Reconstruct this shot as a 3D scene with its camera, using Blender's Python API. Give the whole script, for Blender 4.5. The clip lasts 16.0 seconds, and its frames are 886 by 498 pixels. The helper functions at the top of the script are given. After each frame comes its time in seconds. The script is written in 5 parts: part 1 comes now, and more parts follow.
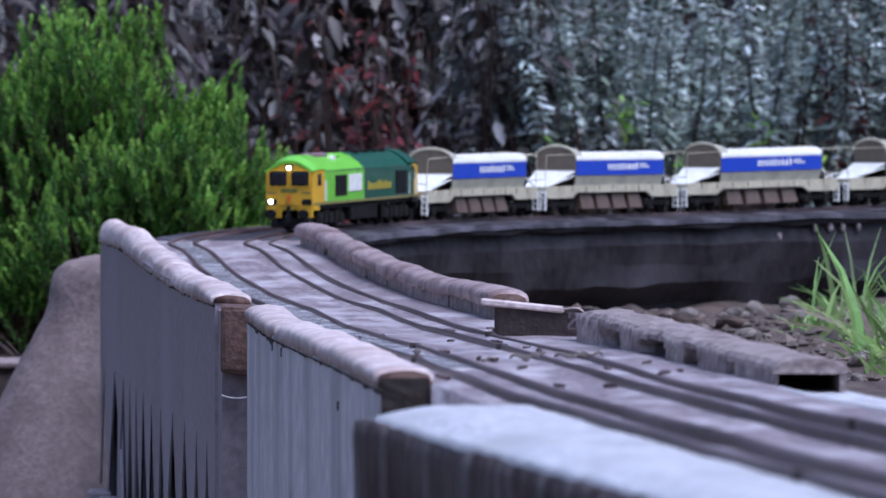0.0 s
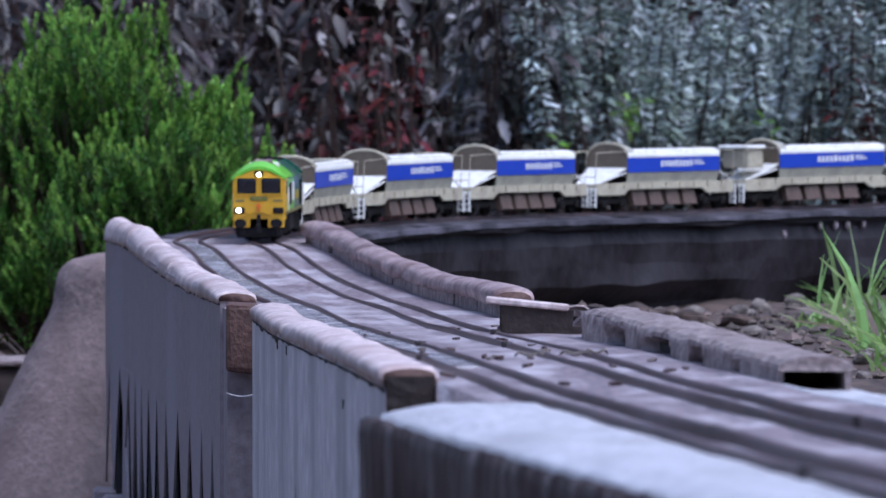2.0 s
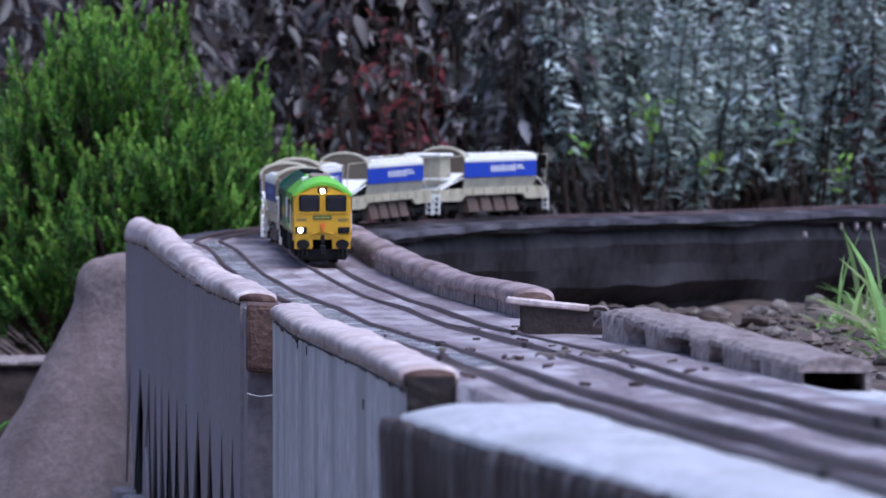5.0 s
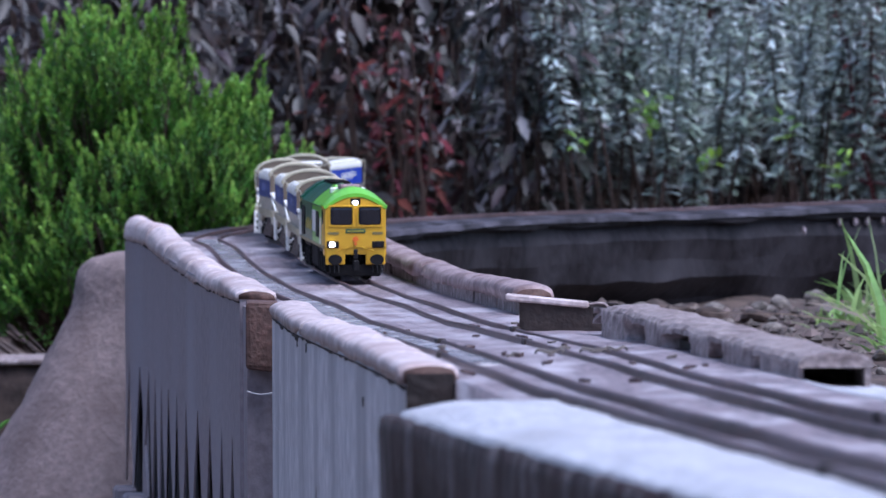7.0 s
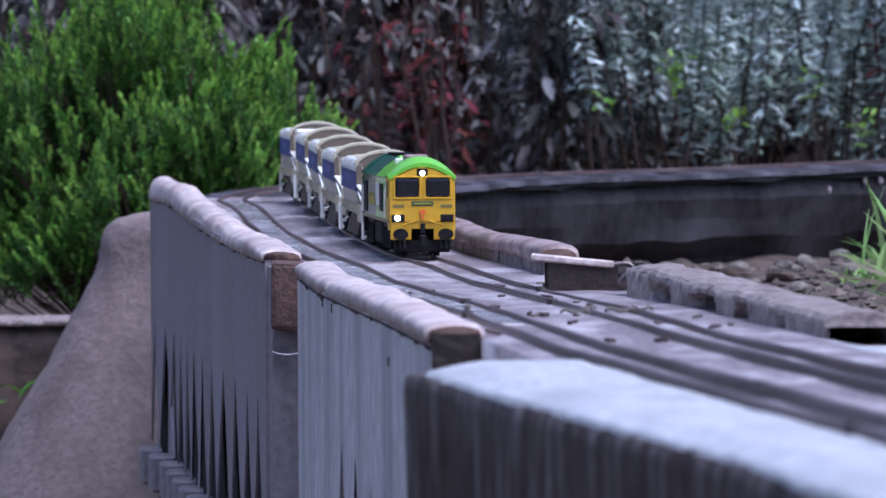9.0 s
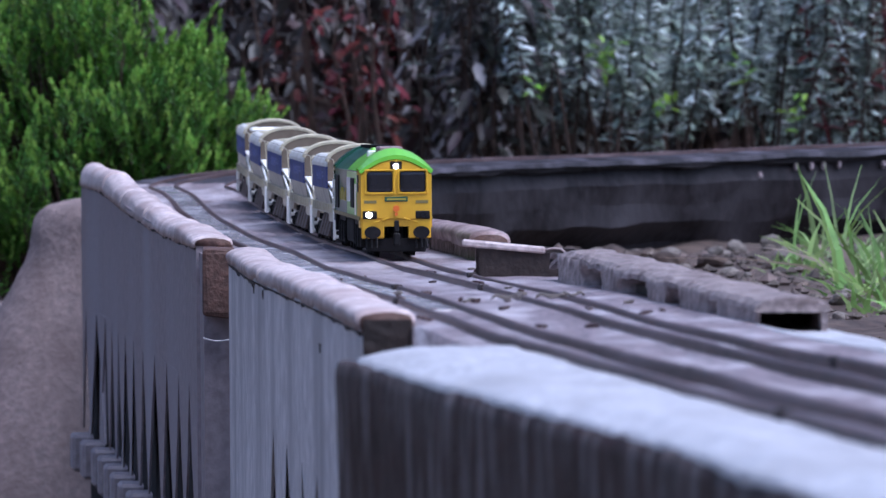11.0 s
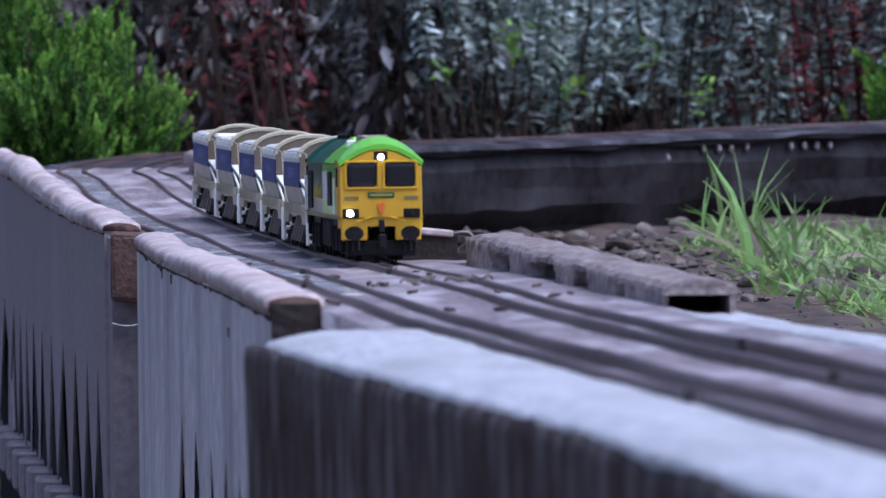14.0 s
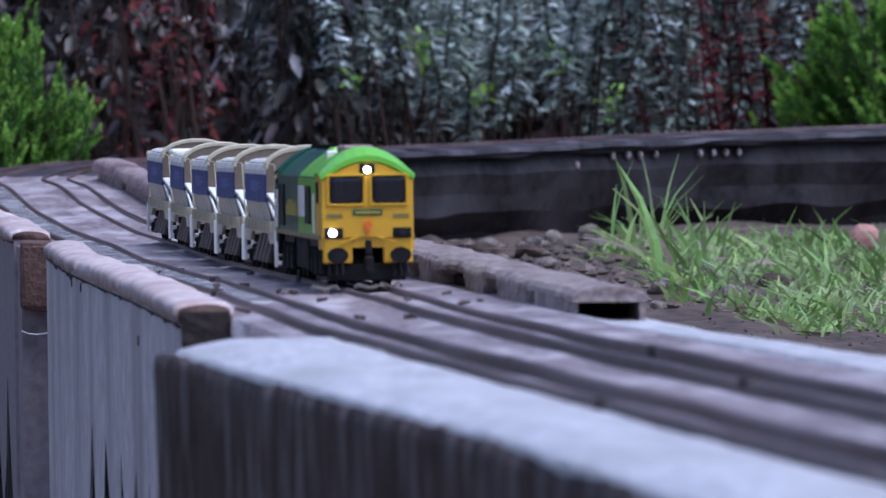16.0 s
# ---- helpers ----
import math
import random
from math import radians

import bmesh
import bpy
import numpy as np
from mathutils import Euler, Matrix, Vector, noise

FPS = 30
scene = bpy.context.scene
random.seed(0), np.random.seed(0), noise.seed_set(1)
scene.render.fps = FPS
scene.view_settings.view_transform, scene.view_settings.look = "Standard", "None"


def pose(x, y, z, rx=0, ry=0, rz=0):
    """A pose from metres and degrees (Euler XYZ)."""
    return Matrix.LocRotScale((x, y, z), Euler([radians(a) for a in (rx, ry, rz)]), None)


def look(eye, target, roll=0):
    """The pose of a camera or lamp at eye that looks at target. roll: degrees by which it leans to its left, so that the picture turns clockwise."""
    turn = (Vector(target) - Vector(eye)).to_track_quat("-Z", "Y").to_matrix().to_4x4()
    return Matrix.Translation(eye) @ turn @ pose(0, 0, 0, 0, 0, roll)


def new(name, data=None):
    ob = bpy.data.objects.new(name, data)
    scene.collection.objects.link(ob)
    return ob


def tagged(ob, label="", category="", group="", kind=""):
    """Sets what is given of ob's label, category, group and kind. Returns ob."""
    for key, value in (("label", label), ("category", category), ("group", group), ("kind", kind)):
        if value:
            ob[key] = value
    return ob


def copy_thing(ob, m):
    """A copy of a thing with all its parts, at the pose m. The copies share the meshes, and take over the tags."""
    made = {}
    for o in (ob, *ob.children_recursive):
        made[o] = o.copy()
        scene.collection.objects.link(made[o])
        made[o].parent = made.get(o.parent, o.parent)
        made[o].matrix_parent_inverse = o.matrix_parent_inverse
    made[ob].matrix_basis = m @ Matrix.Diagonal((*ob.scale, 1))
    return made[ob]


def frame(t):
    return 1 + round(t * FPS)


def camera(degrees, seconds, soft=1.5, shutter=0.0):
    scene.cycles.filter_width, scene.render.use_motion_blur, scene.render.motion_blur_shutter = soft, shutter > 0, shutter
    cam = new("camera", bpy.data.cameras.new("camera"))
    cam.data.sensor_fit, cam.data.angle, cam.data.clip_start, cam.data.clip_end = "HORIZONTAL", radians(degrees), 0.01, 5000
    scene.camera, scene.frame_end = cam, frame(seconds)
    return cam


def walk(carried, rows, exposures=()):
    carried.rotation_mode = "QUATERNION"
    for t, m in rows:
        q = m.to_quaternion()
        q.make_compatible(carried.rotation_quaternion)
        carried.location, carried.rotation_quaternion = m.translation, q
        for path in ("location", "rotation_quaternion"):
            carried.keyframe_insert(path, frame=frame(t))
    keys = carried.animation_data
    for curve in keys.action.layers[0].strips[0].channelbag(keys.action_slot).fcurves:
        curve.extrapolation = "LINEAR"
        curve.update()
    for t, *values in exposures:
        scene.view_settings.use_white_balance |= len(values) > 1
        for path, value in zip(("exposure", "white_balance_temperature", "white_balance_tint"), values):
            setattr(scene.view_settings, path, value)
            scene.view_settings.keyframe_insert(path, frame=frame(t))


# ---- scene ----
EYE_Z = 0.30
cam = camera(5.441, 16.0, soft=1.5)
# a long lens, held in focus half way down the straight
cam.data.dof.use_dof = True
cam.data.dof.focus_distance = 4.55
cam.data.dof.aperture_fstop = 0.001 * cam.data.lens / 0.0046

TURNS = [  # seconds, pan, tilt and roll in degrees from the first aim
    (0, 0.0000, 0.0000, 0.000), (0.5, 0.0917, 0.0047, -0.077), (1, 0.0383, -0.1075, -0.235),
    (1.5, -0.0182, -0.1102, -0.102), (2, 0.0315, -0.0126, -0.043), (2.5, 0.1218, -0.0468, 0.064),
    (3, 0.1402, -0.0486, 0.041), (5.5, 0.1670, -0.0064, 0.017), (6, 0.1994, -0.0604, -0.164),
    (6.5, 0.2130, -0.1551, -0.247), (7, 0.1519, -0.0285, -0.201), (7.5, 0.1989, -0.0529, -0.193),
    (8, 0.2955, -0.1373, -0.116), (8.2, 0.3721, -0.1703, -0.169), (10.3, 0.0842, -0.3398, -0.591),
    (10.5, 0.0495, -0.3247, -0.477), (11, -0.1143, -0.3619, -0.405), (11.5, -0.2107, -0.4061, -0.531),
    (12, -0.3174, -0.3837, -0.808), (12.5, -0.4311, -0.4412, -0.759), (13, -0.5404, -0.4667, -0.746),
    (13.5, -0.5872, -0.5033, -0.672), (14, -0.6780, -0.4671, -0.638), (14.5, -0.8978, -0.5645, -0.759),
    (15, -1.0513, -0.5963, -1.125), (15.5, -1.1213, -0.4540, -1.039), (16, -1.2341, -0.4270, -0.757)]


walk(cam, [(t, pose(0, 0, EYE_Z, 90 - 0.9861 + tilt, 0, pan) @ pose(0, 0, 0, 0, 0, roll)) for t, pan, tilt, roll in TURNS],
     exposures=[(0, 0.70, 5200, 18), (3, 0.62, 5200, 18), (5.5, 0.74, 5200, 18), (7, 0.84, 5200, 18), (10.5, 0.76, 5200, 18), (12.5, 0.65, 5200, 18), (16, 0.53, 5200, 18)])

# ---- light: an overcast late afternoon ----
world = bpy.data.worlds.new("overcast_sky")
scene.world = world
world.use_nodes = True
wn = world.node_tree
sky = wn.nodes.new("ShaderNodeTexSky")
sky.sky_type, sky.sun_disc, sky.sun_elevation, sky.sun_rotation = "NISHITA", False, radians(66), radians(131)
sky.air_density, sky.dust_density, sky.ozone_density = 1.2, 4.0, 1.6
wn.links.new(sky.outputs[0], wn.nodes["Background"].inputs[0])
wn.nodes["Background"].inputs[1].default_value = 0.085
sun_data = bpy.data.lights.new("sun", "SUN")
sun_data.energy, sun_data.angle, sun_data.color = 1.9, radians(60), (1.0, 0.97, 0.94)
sun = new("sun", sun_data)
sun.matrix_world = look((2.2, -1.5, 5.2), (0, 0, 0))


# ---- materials ----
def mat(name, colour, rough=0.6, metal=0.0, var=0.25, scale=60.0, bump=0.3, tint=None, stain=8.0, island=0.0, ob_var=0.0, coat=0.0, spec=0.5, vstreak=0.0, through_light=0.0, hue=0.02, across=0.3, along=1.0):
    """A surface with grain at one scale and stains at a larger one, both in metres of the object's own space."""
    m = bpy.data.materials.new(name)
    m.use_nodes = True
    nt = m.node_tree
    b = nt.nodes["Principled BSDF"]
    b.inputs["Roughness"].default_value, b.inputs["Metallic"].default_value = rough, metal
    b.inputs["Coat Weight"].default_value = coat
    b.inputs["Specular IOR Level"].default_value = spec
    co = nt.nodes.new("ShaderNodeTexCoord")
    grain = nt.nodes.new("ShaderNodeTexNoise")
    grain.inputs["Scale"].default_value, grain.inputs["Detail"].default_value = scale, 6
    big = nt.nodes.new("ShaderNodeTexNoise")
    big.inputs["Scale"].default_value, big.inputs["Detail"].default_value = stain, 4
    src = co.outputs["Object"]
    if along != 1.0:
        drawn = nt.nodes.new("ShaderNodeMapping")
        drawn.inputs["Scale"].default_value = (1, along, 1)
        nt.links.new(src, drawn.inputs["Vector"])
        src = drawn.outputs[0]
    nt.links.new(src, grain.inputs["Vector"])
    if vstreak:
        mp = nt.nodes.new("ShaderNodeMapping")
        mp.inputs["Scale"].default_value = (1, across, vstreak)
        nt.links.new(src, mp.inputs["Vector"])
        nt.links.new(mp.outputs[0], big.inputs["Vector"])
    else:
        nt.links.new(src, big.inputs["Vector"])
    dark = [c * (1 - var) for c in colour]
    light = [min(1, c * (1 + var)) for c in colour]
    r1 = nt.nodes.new("ShaderNodeMix")
    r1.data_type = "RGBA"
    r1.inputs[6].default_value, r1.inputs[7].default_value = (*dark, 1), (*light, 1)
    ramp = nt.nodes.new("ShaderNodeMapRange")
    ramp.inputs[1].default_value, ramp.inputs[2].default_value = 0.35, 0.65
    nt.links.new(grain.outputs[0], ramp.inputs[0])
    nt.links.new(ramp.outputs[0], r1.inputs[0])
    r2 = nt.nodes.new("ShaderNodeMix")
    r2.data_type = "RGBA"
    ramp2 = nt.nodes.new("ShaderNodeMapRange")
    ramp2.inputs[1].default_value, ramp2.inputs[2].default_value = 0.45, 0.68
    nt.links.new(big.outputs[0], ramp2.inputs[0])
    nt.links.new(ramp2.outputs[0], r2.inputs[0])
    nt.links.new(r1.outputs[2], r2.inputs[6])
    r2.inputs[7].default_value = (*(tint or [c * (1 - var) for c in colour]), 1)
    out = r2.outputs[2]
    if island or ob_var:
        hsv = nt.nodes.new("ShaderNodeHueSaturation")
        rnd = nt.nodes.new("ShaderNodeNewGeometry" if island else "ShaderNodeObjectInfo")
        mr = nt.nodes.new("ShaderNodeMapRange")
        k = island or ob_var
        mr.inputs[3].default_value, mr.inputs[4].default_value = 1 - k, 1 + k
        nt.links.new(rnd.outputs["Random Per Island" if island else "Random"], mr.inputs[0])
        nt.links.new(mr.outputs[0], hsv.inputs["Value"])
        if island:
            mh = nt.nodes.new("ShaderNodeMath")
            mh.operation = "MULTIPLY_ADD"
            mh.inputs[1].default_value, mh.inputs[2].default_value = 7.31, 0.0
            fr = nt.nodes.new("ShaderNodeMath")
            fr.operation = "FRACT"
            hr = nt.nodes.new("ShaderNodeMapRange")
            hr.inputs[3].default_value, hr.inputs[4].default_value = 0.5 - hue, 0.5 + hue
            nt.links.new(rnd.outputs["Random Per Island"], mh.inputs[0])
            nt.links.new(mh.outputs[0], fr.inputs[0])
            nt.links.new(fr.outputs[0], hr.inputs[0])
            nt.links.new(hr.outputs[0], hsv.inputs["Hue"])
        nt.links.new(out, hsv.inputs["Color"])
        out = hsv.outputs[0]
    nt.links.new(out, b.inputs["Base Color"])
    if through_light:
        tr = nt.nodes.new("ShaderNodeBsdfTranslucent")
        nt.links.new(out, tr.inputs["Color"])
        mx = nt.nodes.new("ShaderNodeMixShader")
        mx.inputs[0].default_value = through_light
        nt.links.new(b.outputs[0], mx.inputs[1])
        nt.links.new(tr.outputs[0], mx.inputs[2])
        nt.links.new(mx.outputs[0], nt.nodes["Material Output"].inputs["Surface"])
    rr = nt.nodes.new("ShaderNodeMapRange")
    rr.inputs[3].default_value, rr.inputs[4].default_value = max(0.03, rough - 0.12), min(1, rough + 0.1)
    nt.links.new(big.outputs[0], rr.inputs[0])
    nt.links.new(rr.outputs[0], b.inputs["Roughness"])
    if bump:
        bp = nt.nodes.new("ShaderNodeBump")
        bp.inputs["Strength"].default_value, bp.inputs["Distance"].default_value = bump, 0.0018
        nt.links.new(grain.outputs[0], bp.inputs["Height"])
        nt.links.new(bp.outputs[0], b.inputs["Normal"])
    return m


def glow(name, colour, strength):
    m = bpy.data.materials.new(name)
    m.use_nodes = True
    b = m.node_tree.nodes["Principled BSDF"]
    b.inputs["Base Color"].default_value = (*colour, 1)
    b.inputs["Emission Color"].default_value = (*colour, 1)
    b.inputs["Emission Strength"].default_value = strength
    return m


M_DECK = mat("weathered_cement", (0.235, 0.182, 0.192), 0.42, var=0.42, scale=300, stain=50, bump=0.7, tint=(0.50, 0.45, 0.47), along=0.22)
M_WET = mat("wet_mortar", (0.59, 0.58, 0.605), 0.36, var=0.2, scale=200, stain=30, bump=0.9, tint=(0.46, 0.445, 0.455), along=0.35)
M_CAP = mat("terracotta_mortar", (0.60, 0.50, 0.485), 0.5, var=0.25, scale=240, stain=42, bump=0.6, along=0.5, tint=(0.43, 0.32, 0.30), ob_var=0.10)
# dark brown for ends and joints; also the painted shade inside the kerb
M_ENDS = mat("dark_brown_and_shade", (0.030, 0.019, 0.016), 0.75, var=0.4, scale=220, stain=60, bump=0.7)
M_CAPOLD = mat("sooty_terracotta", (0.33, 0.245, 0.24), 0.55, var=0.3, scale=260, stain=60, bump=0.7, along=0.35, tint=(0.15, 0.095, 0.09), ob_var=0.08)
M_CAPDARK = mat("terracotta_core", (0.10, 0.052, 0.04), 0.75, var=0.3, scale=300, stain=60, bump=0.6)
M_PANEL = mat("grey_render", (0.285, 0.240, 0.254), 0.5, var=0.2, scale=180, stain=20, bump=0.4, tint=(0.34, 0.305, 0.33), vstreak=0.14)
M_PANEL_B = mat("grey_render_streaked", (0.72, 0.675, 0.675), 0.45, var=0.22, scale=90, stain=24, bump=0.6, tint=(0.43, 0.40, 0.405), vstreak=0.14, across=0.45)
M_DARKWALL = mat("damp_brown_concrete", (0.036, 0.017, 0.015), 0.6, spec=0.12, var=0.5, scale=110, stain=80, bump=0.9, tint=(0.195, 0.165, 0.160), vstreak=0.26, across=0.8)
M_FARWALL = mat("damp_black_concrete", (0.017, 0.014, 0.016), 0.6, spec=0.2, var=0.45, scale=90, stain=24, bump=0.9, tint=(0.046, 0.041, 0.046), vstreak=0.5)
M_FELT = mat("dark_roofing_felt", (0.030, 0.026, 0.030), 0.5, spec=0.3, var=0.4, scale=200, stain=30, bump=0.5, tint=(0.11, 0.10, 0.12))
M_RAIL = mat("rusty_rail", (0.072, 0.042, 0.040), 0.42, metal=0.1, var=0.4, scale=300, stain=30, bump=0.35, tint=(0.13, 0.088, 0.088), along=0.15)
M_SOIL = mat("soil", (0.058, 0.038, 0.030), 0.85, var=0.5, scale=90, stain=24, bump=1.0, tint=(0.115, 0.080, 0.064))
M_MOUND = mat("brown_render", (0.218, 0.162, 0.150), 0.7, var=0.18, scale=200, stain=34, bump=0.8, tint=(0.165, 0.118, 0.108))
M_KERB = mat("weathered_concrete", (0.29, 0.235, 0.225), 0.65, var=0.45, scale=260, stain=90, bump=1.0, tint=(0.13, 0.090, 0.084))
M_STEM = mat("brown_stem", (0.06, 0.035, 0.025), 0.7, var=0.3, scale=120)
M_TIP = mat("young_leaf_tip", (0.28, 0.47, 0.085), 0.5, spec=0.35, through_light=0.4, var=0.2, scale=30, stain=9, bump=0, tint=(0.19, 0.36, 0.045), island=0.4)
M_BUSH = mat("fresh_green_leaf", (0.080, 0.190, 0.028), 0.55, spec=0.35, through_light=0.28, var=0.25, scale=30, stain=7, bump=0, tint=(0.12, 0.24, 0.026), island=0.4)
M_LEAF_DARK = mat("dark_plum_leaf", (0.026, 0.023, 0.022), 0.36, spec=0.45, through_light=0.15, hue=0.08, var=0.35, scale=20, stain=8, bump=0, tint=(0.052, 0.026, 0.026), island=0.75)
# sky sheen on glossy leaves, painted as a pale leaf colour
M_LEAF_PALE = mat("pale_sheen_leaf", (0.23, 0.215, 0.22), 0.4, spec=0.4, through_light=0.15, hue=0.05, var=0.3, scale=20, stain=8, bump=0, tint=(0.17, 0.145, 0.15), island=0.65)
M_LEAF_OLIVE = mat("olive_leaf", (0.042, 0.044, 0.036), 0.38, spec=0.4, through_light=0.15, hue=0.10, var=0.35, scale=20, stain=8, bump=0, tint=(0.060, 0.038, 0.036), island=0.7)
M_LEAF_GREY = mat("grey_green_leaf", (0.30, 0.35, 0.325), 0.36, hue=0.07, through_light=0.25, var=0.3, scale=20, stain=6, bump=0, tint=(0.20, 0.27, 0.20), island=0.7)
M_LEAF_SAGE = mat("sage_leaf", (0.20, 0.245, 0.22), 0.4, hue=0.08, through_light=0.2, var=0.35, scale=20, stain=6, bump=0, tint=(0.13, 0.15, 0.12), island=0.75)
# paler young tips, with bluish-white sky glints put into the colour
M_LEAF_TIP_GLINT = mat("pale_tip_and_glint", (0.68, 0.74, 0.76), 0.4, hue=0.03, through_light=0.25, var=0.2, scale=20, stain=6, bump=0, tint=(0.52, 0.60, 0.58), island=0.4)
M_LEAF_RED = mat("crimson_leaf", (0.080, 0.012, 0.013), 0.6, spec=0.15, var=0.3, scale=30, stain=8, bump=0, island=0.4)
M_STRAW = mat("dead_grass_blade", (0.30, 0.235, 0.17), 0.6, through_light=0.2, var=0.3, scale=40, stain=7, bump=0, tint=(0.40, 0.34, 0.26), island=0.5)
M_GRASS = mat("grass_blade", (0.24, 0.38, 0.10), 0.45, through_light=0.3, var=0.3, scale=40, stain=7, bump=0, tint=(0.33, 0.40, 0.20), island=0.45)

# ---- the line: one level curve, then a straight towards the viewer ----
PLAN = [(1.6, 7.72), (1.1, 7.68), (0.80, 7.61), (0.605, 7.525), (0.43, 7.405), (0.280, 7.252), (0.152, 7.081), (0.0455, 6.896),
        (-0.0395, 6.7), (-0.0850, 6.56), (-0.1105, 6.43), (-0.1230, 6.22), (-0.1185, 6.1), (-0.1055, 5.92), (-0.0815, 5.5), (-0.048, 5.04),
        (-0.022, 4.65), (-0.003, 4.31), (0.0213, 3.89), (0.0457, 3.507), (0.076, 3.02), (0.113, 2.47), (0.15, 1.94), (0.2, 1.27),
        (0.255, 0.6), (0.315, -0.1), (0.41, -1.2)]
LEVEL = [(0.6, -0.07), (1.94, -0.084), (2.53, -0.091), (2.98, -0.096), (3.507, -0.1002), (3.89, -0.104), (4.31, -0.109), (4.66, -0.1105),
        (5.04, -0.112), (5.21, -0.111), (5.5, -0.108), (5.93, -0.1025), (6.2, -0.1015), (6.44, -0.1000), (6.7, -0.0958), (6.9, -0.0944),
        (7.08, -0.0947), (7.25, -0.0922), (7.5, -0.0885), (9, -0.087)]


def curve(points, n=14):
    """Catmull-Rom through the plan's corners."""
    p = [np.array(q, float) for q in points]
    p = [2 * p[0] - p[1], *p, 2 * p[-1] - p[-2]]
    out = []
    for a, b, c, d in zip(p, p[1:], p[2:], p[3:]):
        for i in range(n):
            u = i / n
            out.append(0.5 * (2 * b + (c - a) * u + (2 * a - 5 * b + 4 * c - d) * u * u + (3 * b - a - 3 * c + d) * u ** 3))
    out.append(p[-2])
    return np.array(out)


LINE = curve(PLAN, 60)
for _ in range(80):
    LINE[1:-1] = (LINE[:-2] + 2 * LINE[1:-1] + LINE[2:]) / 4
ARC = np.concatenate([[0], np.cumsum(np.linalg.norm(np.diff(LINE, axis=0), axis=1))])


LEVEL_AT = np.linspace(-1.5, 9.5, 1101)
LEVEL_Z = np.interp(LEVEL_AT, *zip(*LEVEL))
for _ in range(40):
    LEVEL_Z[1:-1] = (LEVEL_Z[:-2] + 2 * LEVEL_Z[1:-1] + LEVEL_Z[2:]) / 4


def level(y):
    """Height of the rail tops at a distance y."""
    return EYE_Z + float(np.interp(y, LEVEL_AT, LEVEL_Z))


def on_line(s, off=0.0, up=0.0):
    """A place s metres along the line, off metres to the left of the way of travel (right of it: minus), up metres over the rails."""
    x, y = np.interp(s, ARC, LINE[:, 0]), np.interp(s, ARC, LINE[:, 1])
    x2, y2 = np.interp(s + 0.02, ARC, LINE[:, 0]), np.interp(s + 0.02, ARC, LINE[:, 1])
    x1, y1 = np.interp(s - 0.02, ARC, LINE[:, 0]), np.interp(s - 0.02, ARC, LINE[:, 1])
    d = np.array([x2 - x1, y2 - y1])
    d /= np.linalg.norm(d)
    lean = 0.12 * min(1.0, max(0.0, (2.20 - s) / 0.35))  # the curve's bed falls away behind its front track
    return Vector((x - d[1] * off, y + d[0] * off, level(y) + up + lean * min(off, 0.0)))


def arc_at(y):
    """Arc length at which the straight is y metres off."""
    i = int(np.argmin(LINE[:, 0] + (LINE[:, 1] > 6.40) * 9))
    part = slice(i, None)
    return float(np.interp(-y, -LINE[part, 1], ARC[part]))


def mesh_ob(name, verts, faces, material, parent=None, label="", smooth=False):
    me = bpy.data.meshes.new(name)
    me.from_pydata([tuple(v) for v in verts], [], faces)
    me.update()
    if smooth:
        for p in me.polygons:
            p.use_smooth = True
    me.materials.append(material)
    ob = new(name, me)
    if parent:
        ob.parent = parent
    if label:
        tagged(ob, label)
    return ob


def part(name, bm, material, parent, label="", smooth=False):
    me = bpy.data.meshes.new(name)
    bmesh.ops.recalc_face_normals(bm, faces=bm.faces)
    bm.to_mesh(me)
    bm.free()
    if smooth:
        for p in me.polygons:
            p.use_smooth = True
    me.materials.append(material)
    ob = new(name, me)
    ob.parent = parent
    if label:
        tagged(ob, label)
    return ob


def box(bm, x0, x1, y0, y1, z0, z1, bevel=0.0, seg=1):
    r = bmesh.ops.create_cube(bm, size=1, matrix=Matrix.LocRotScale(((x0 + x1) / 2, (y0 + y1) / 2, (z0 + z1) / 2), None, (x1 - x0, y1 - y0, z1 - z0)))
    if bevel:
        es = list({e for v in r["verts"] for e in v.link_edges})
        bmesh.ops.bevel(bm, geom=es, offset=bevel, segments=seg, affect="EDGES", profile=0.6)
    return bm


def boxes(*args, bevel=0.0):
    bm = bmesh.new()
    for a in args:
        box(bm, *a, bevel=bevel)
    return bm


def rod(bm, a, b, r, n=8):
    a, b = Vector(a), Vector(b)
    m = Matrix.Translation((a + b) / 2) @ (b - a).to_track_quat("Z", "Y").to_matrix().to_4x4()
    bmesh.ops.create_cone(bm, cap_ends=True, segments=n, radius1=r, radius2=r, depth=(b - a).length, matrix=m)
    return bm


def swept(name, stations, ring, material, parent=None, label="", caps=True, smooth=False, closed=True):
    """Joins rings of equal size: ring(station) gives places in space."""
    rings = [[Vector(p) for p in ring(s)] for s in stations]
    n = len(rings[0])
    verts = [v for r in rings for v in r]
    faces = []
    for i in range(len(rings) - 1):
        for j in range(n if closed else n - 1):
            k = (j + 1) % n
            faces.append((i * n + j, i * n + k, (i + 1) * n + k, (i + 1) * n + j))
    if caps and closed:
        faces += [tuple(range(n - 1, -1, -1)), tuple((len(rings) - 1) * n + j for j in range(n))]
    return mesh_ob(name, verts, faces, material, parent, label, smooth)


def wob(p, amp, size, seed=0.0):
    """A small uneven shift that a hand-made edge has."""
    return noise.noise_vector(Vector(p) / size + Vector((seed, seed * 1.7, -seed))) * amp


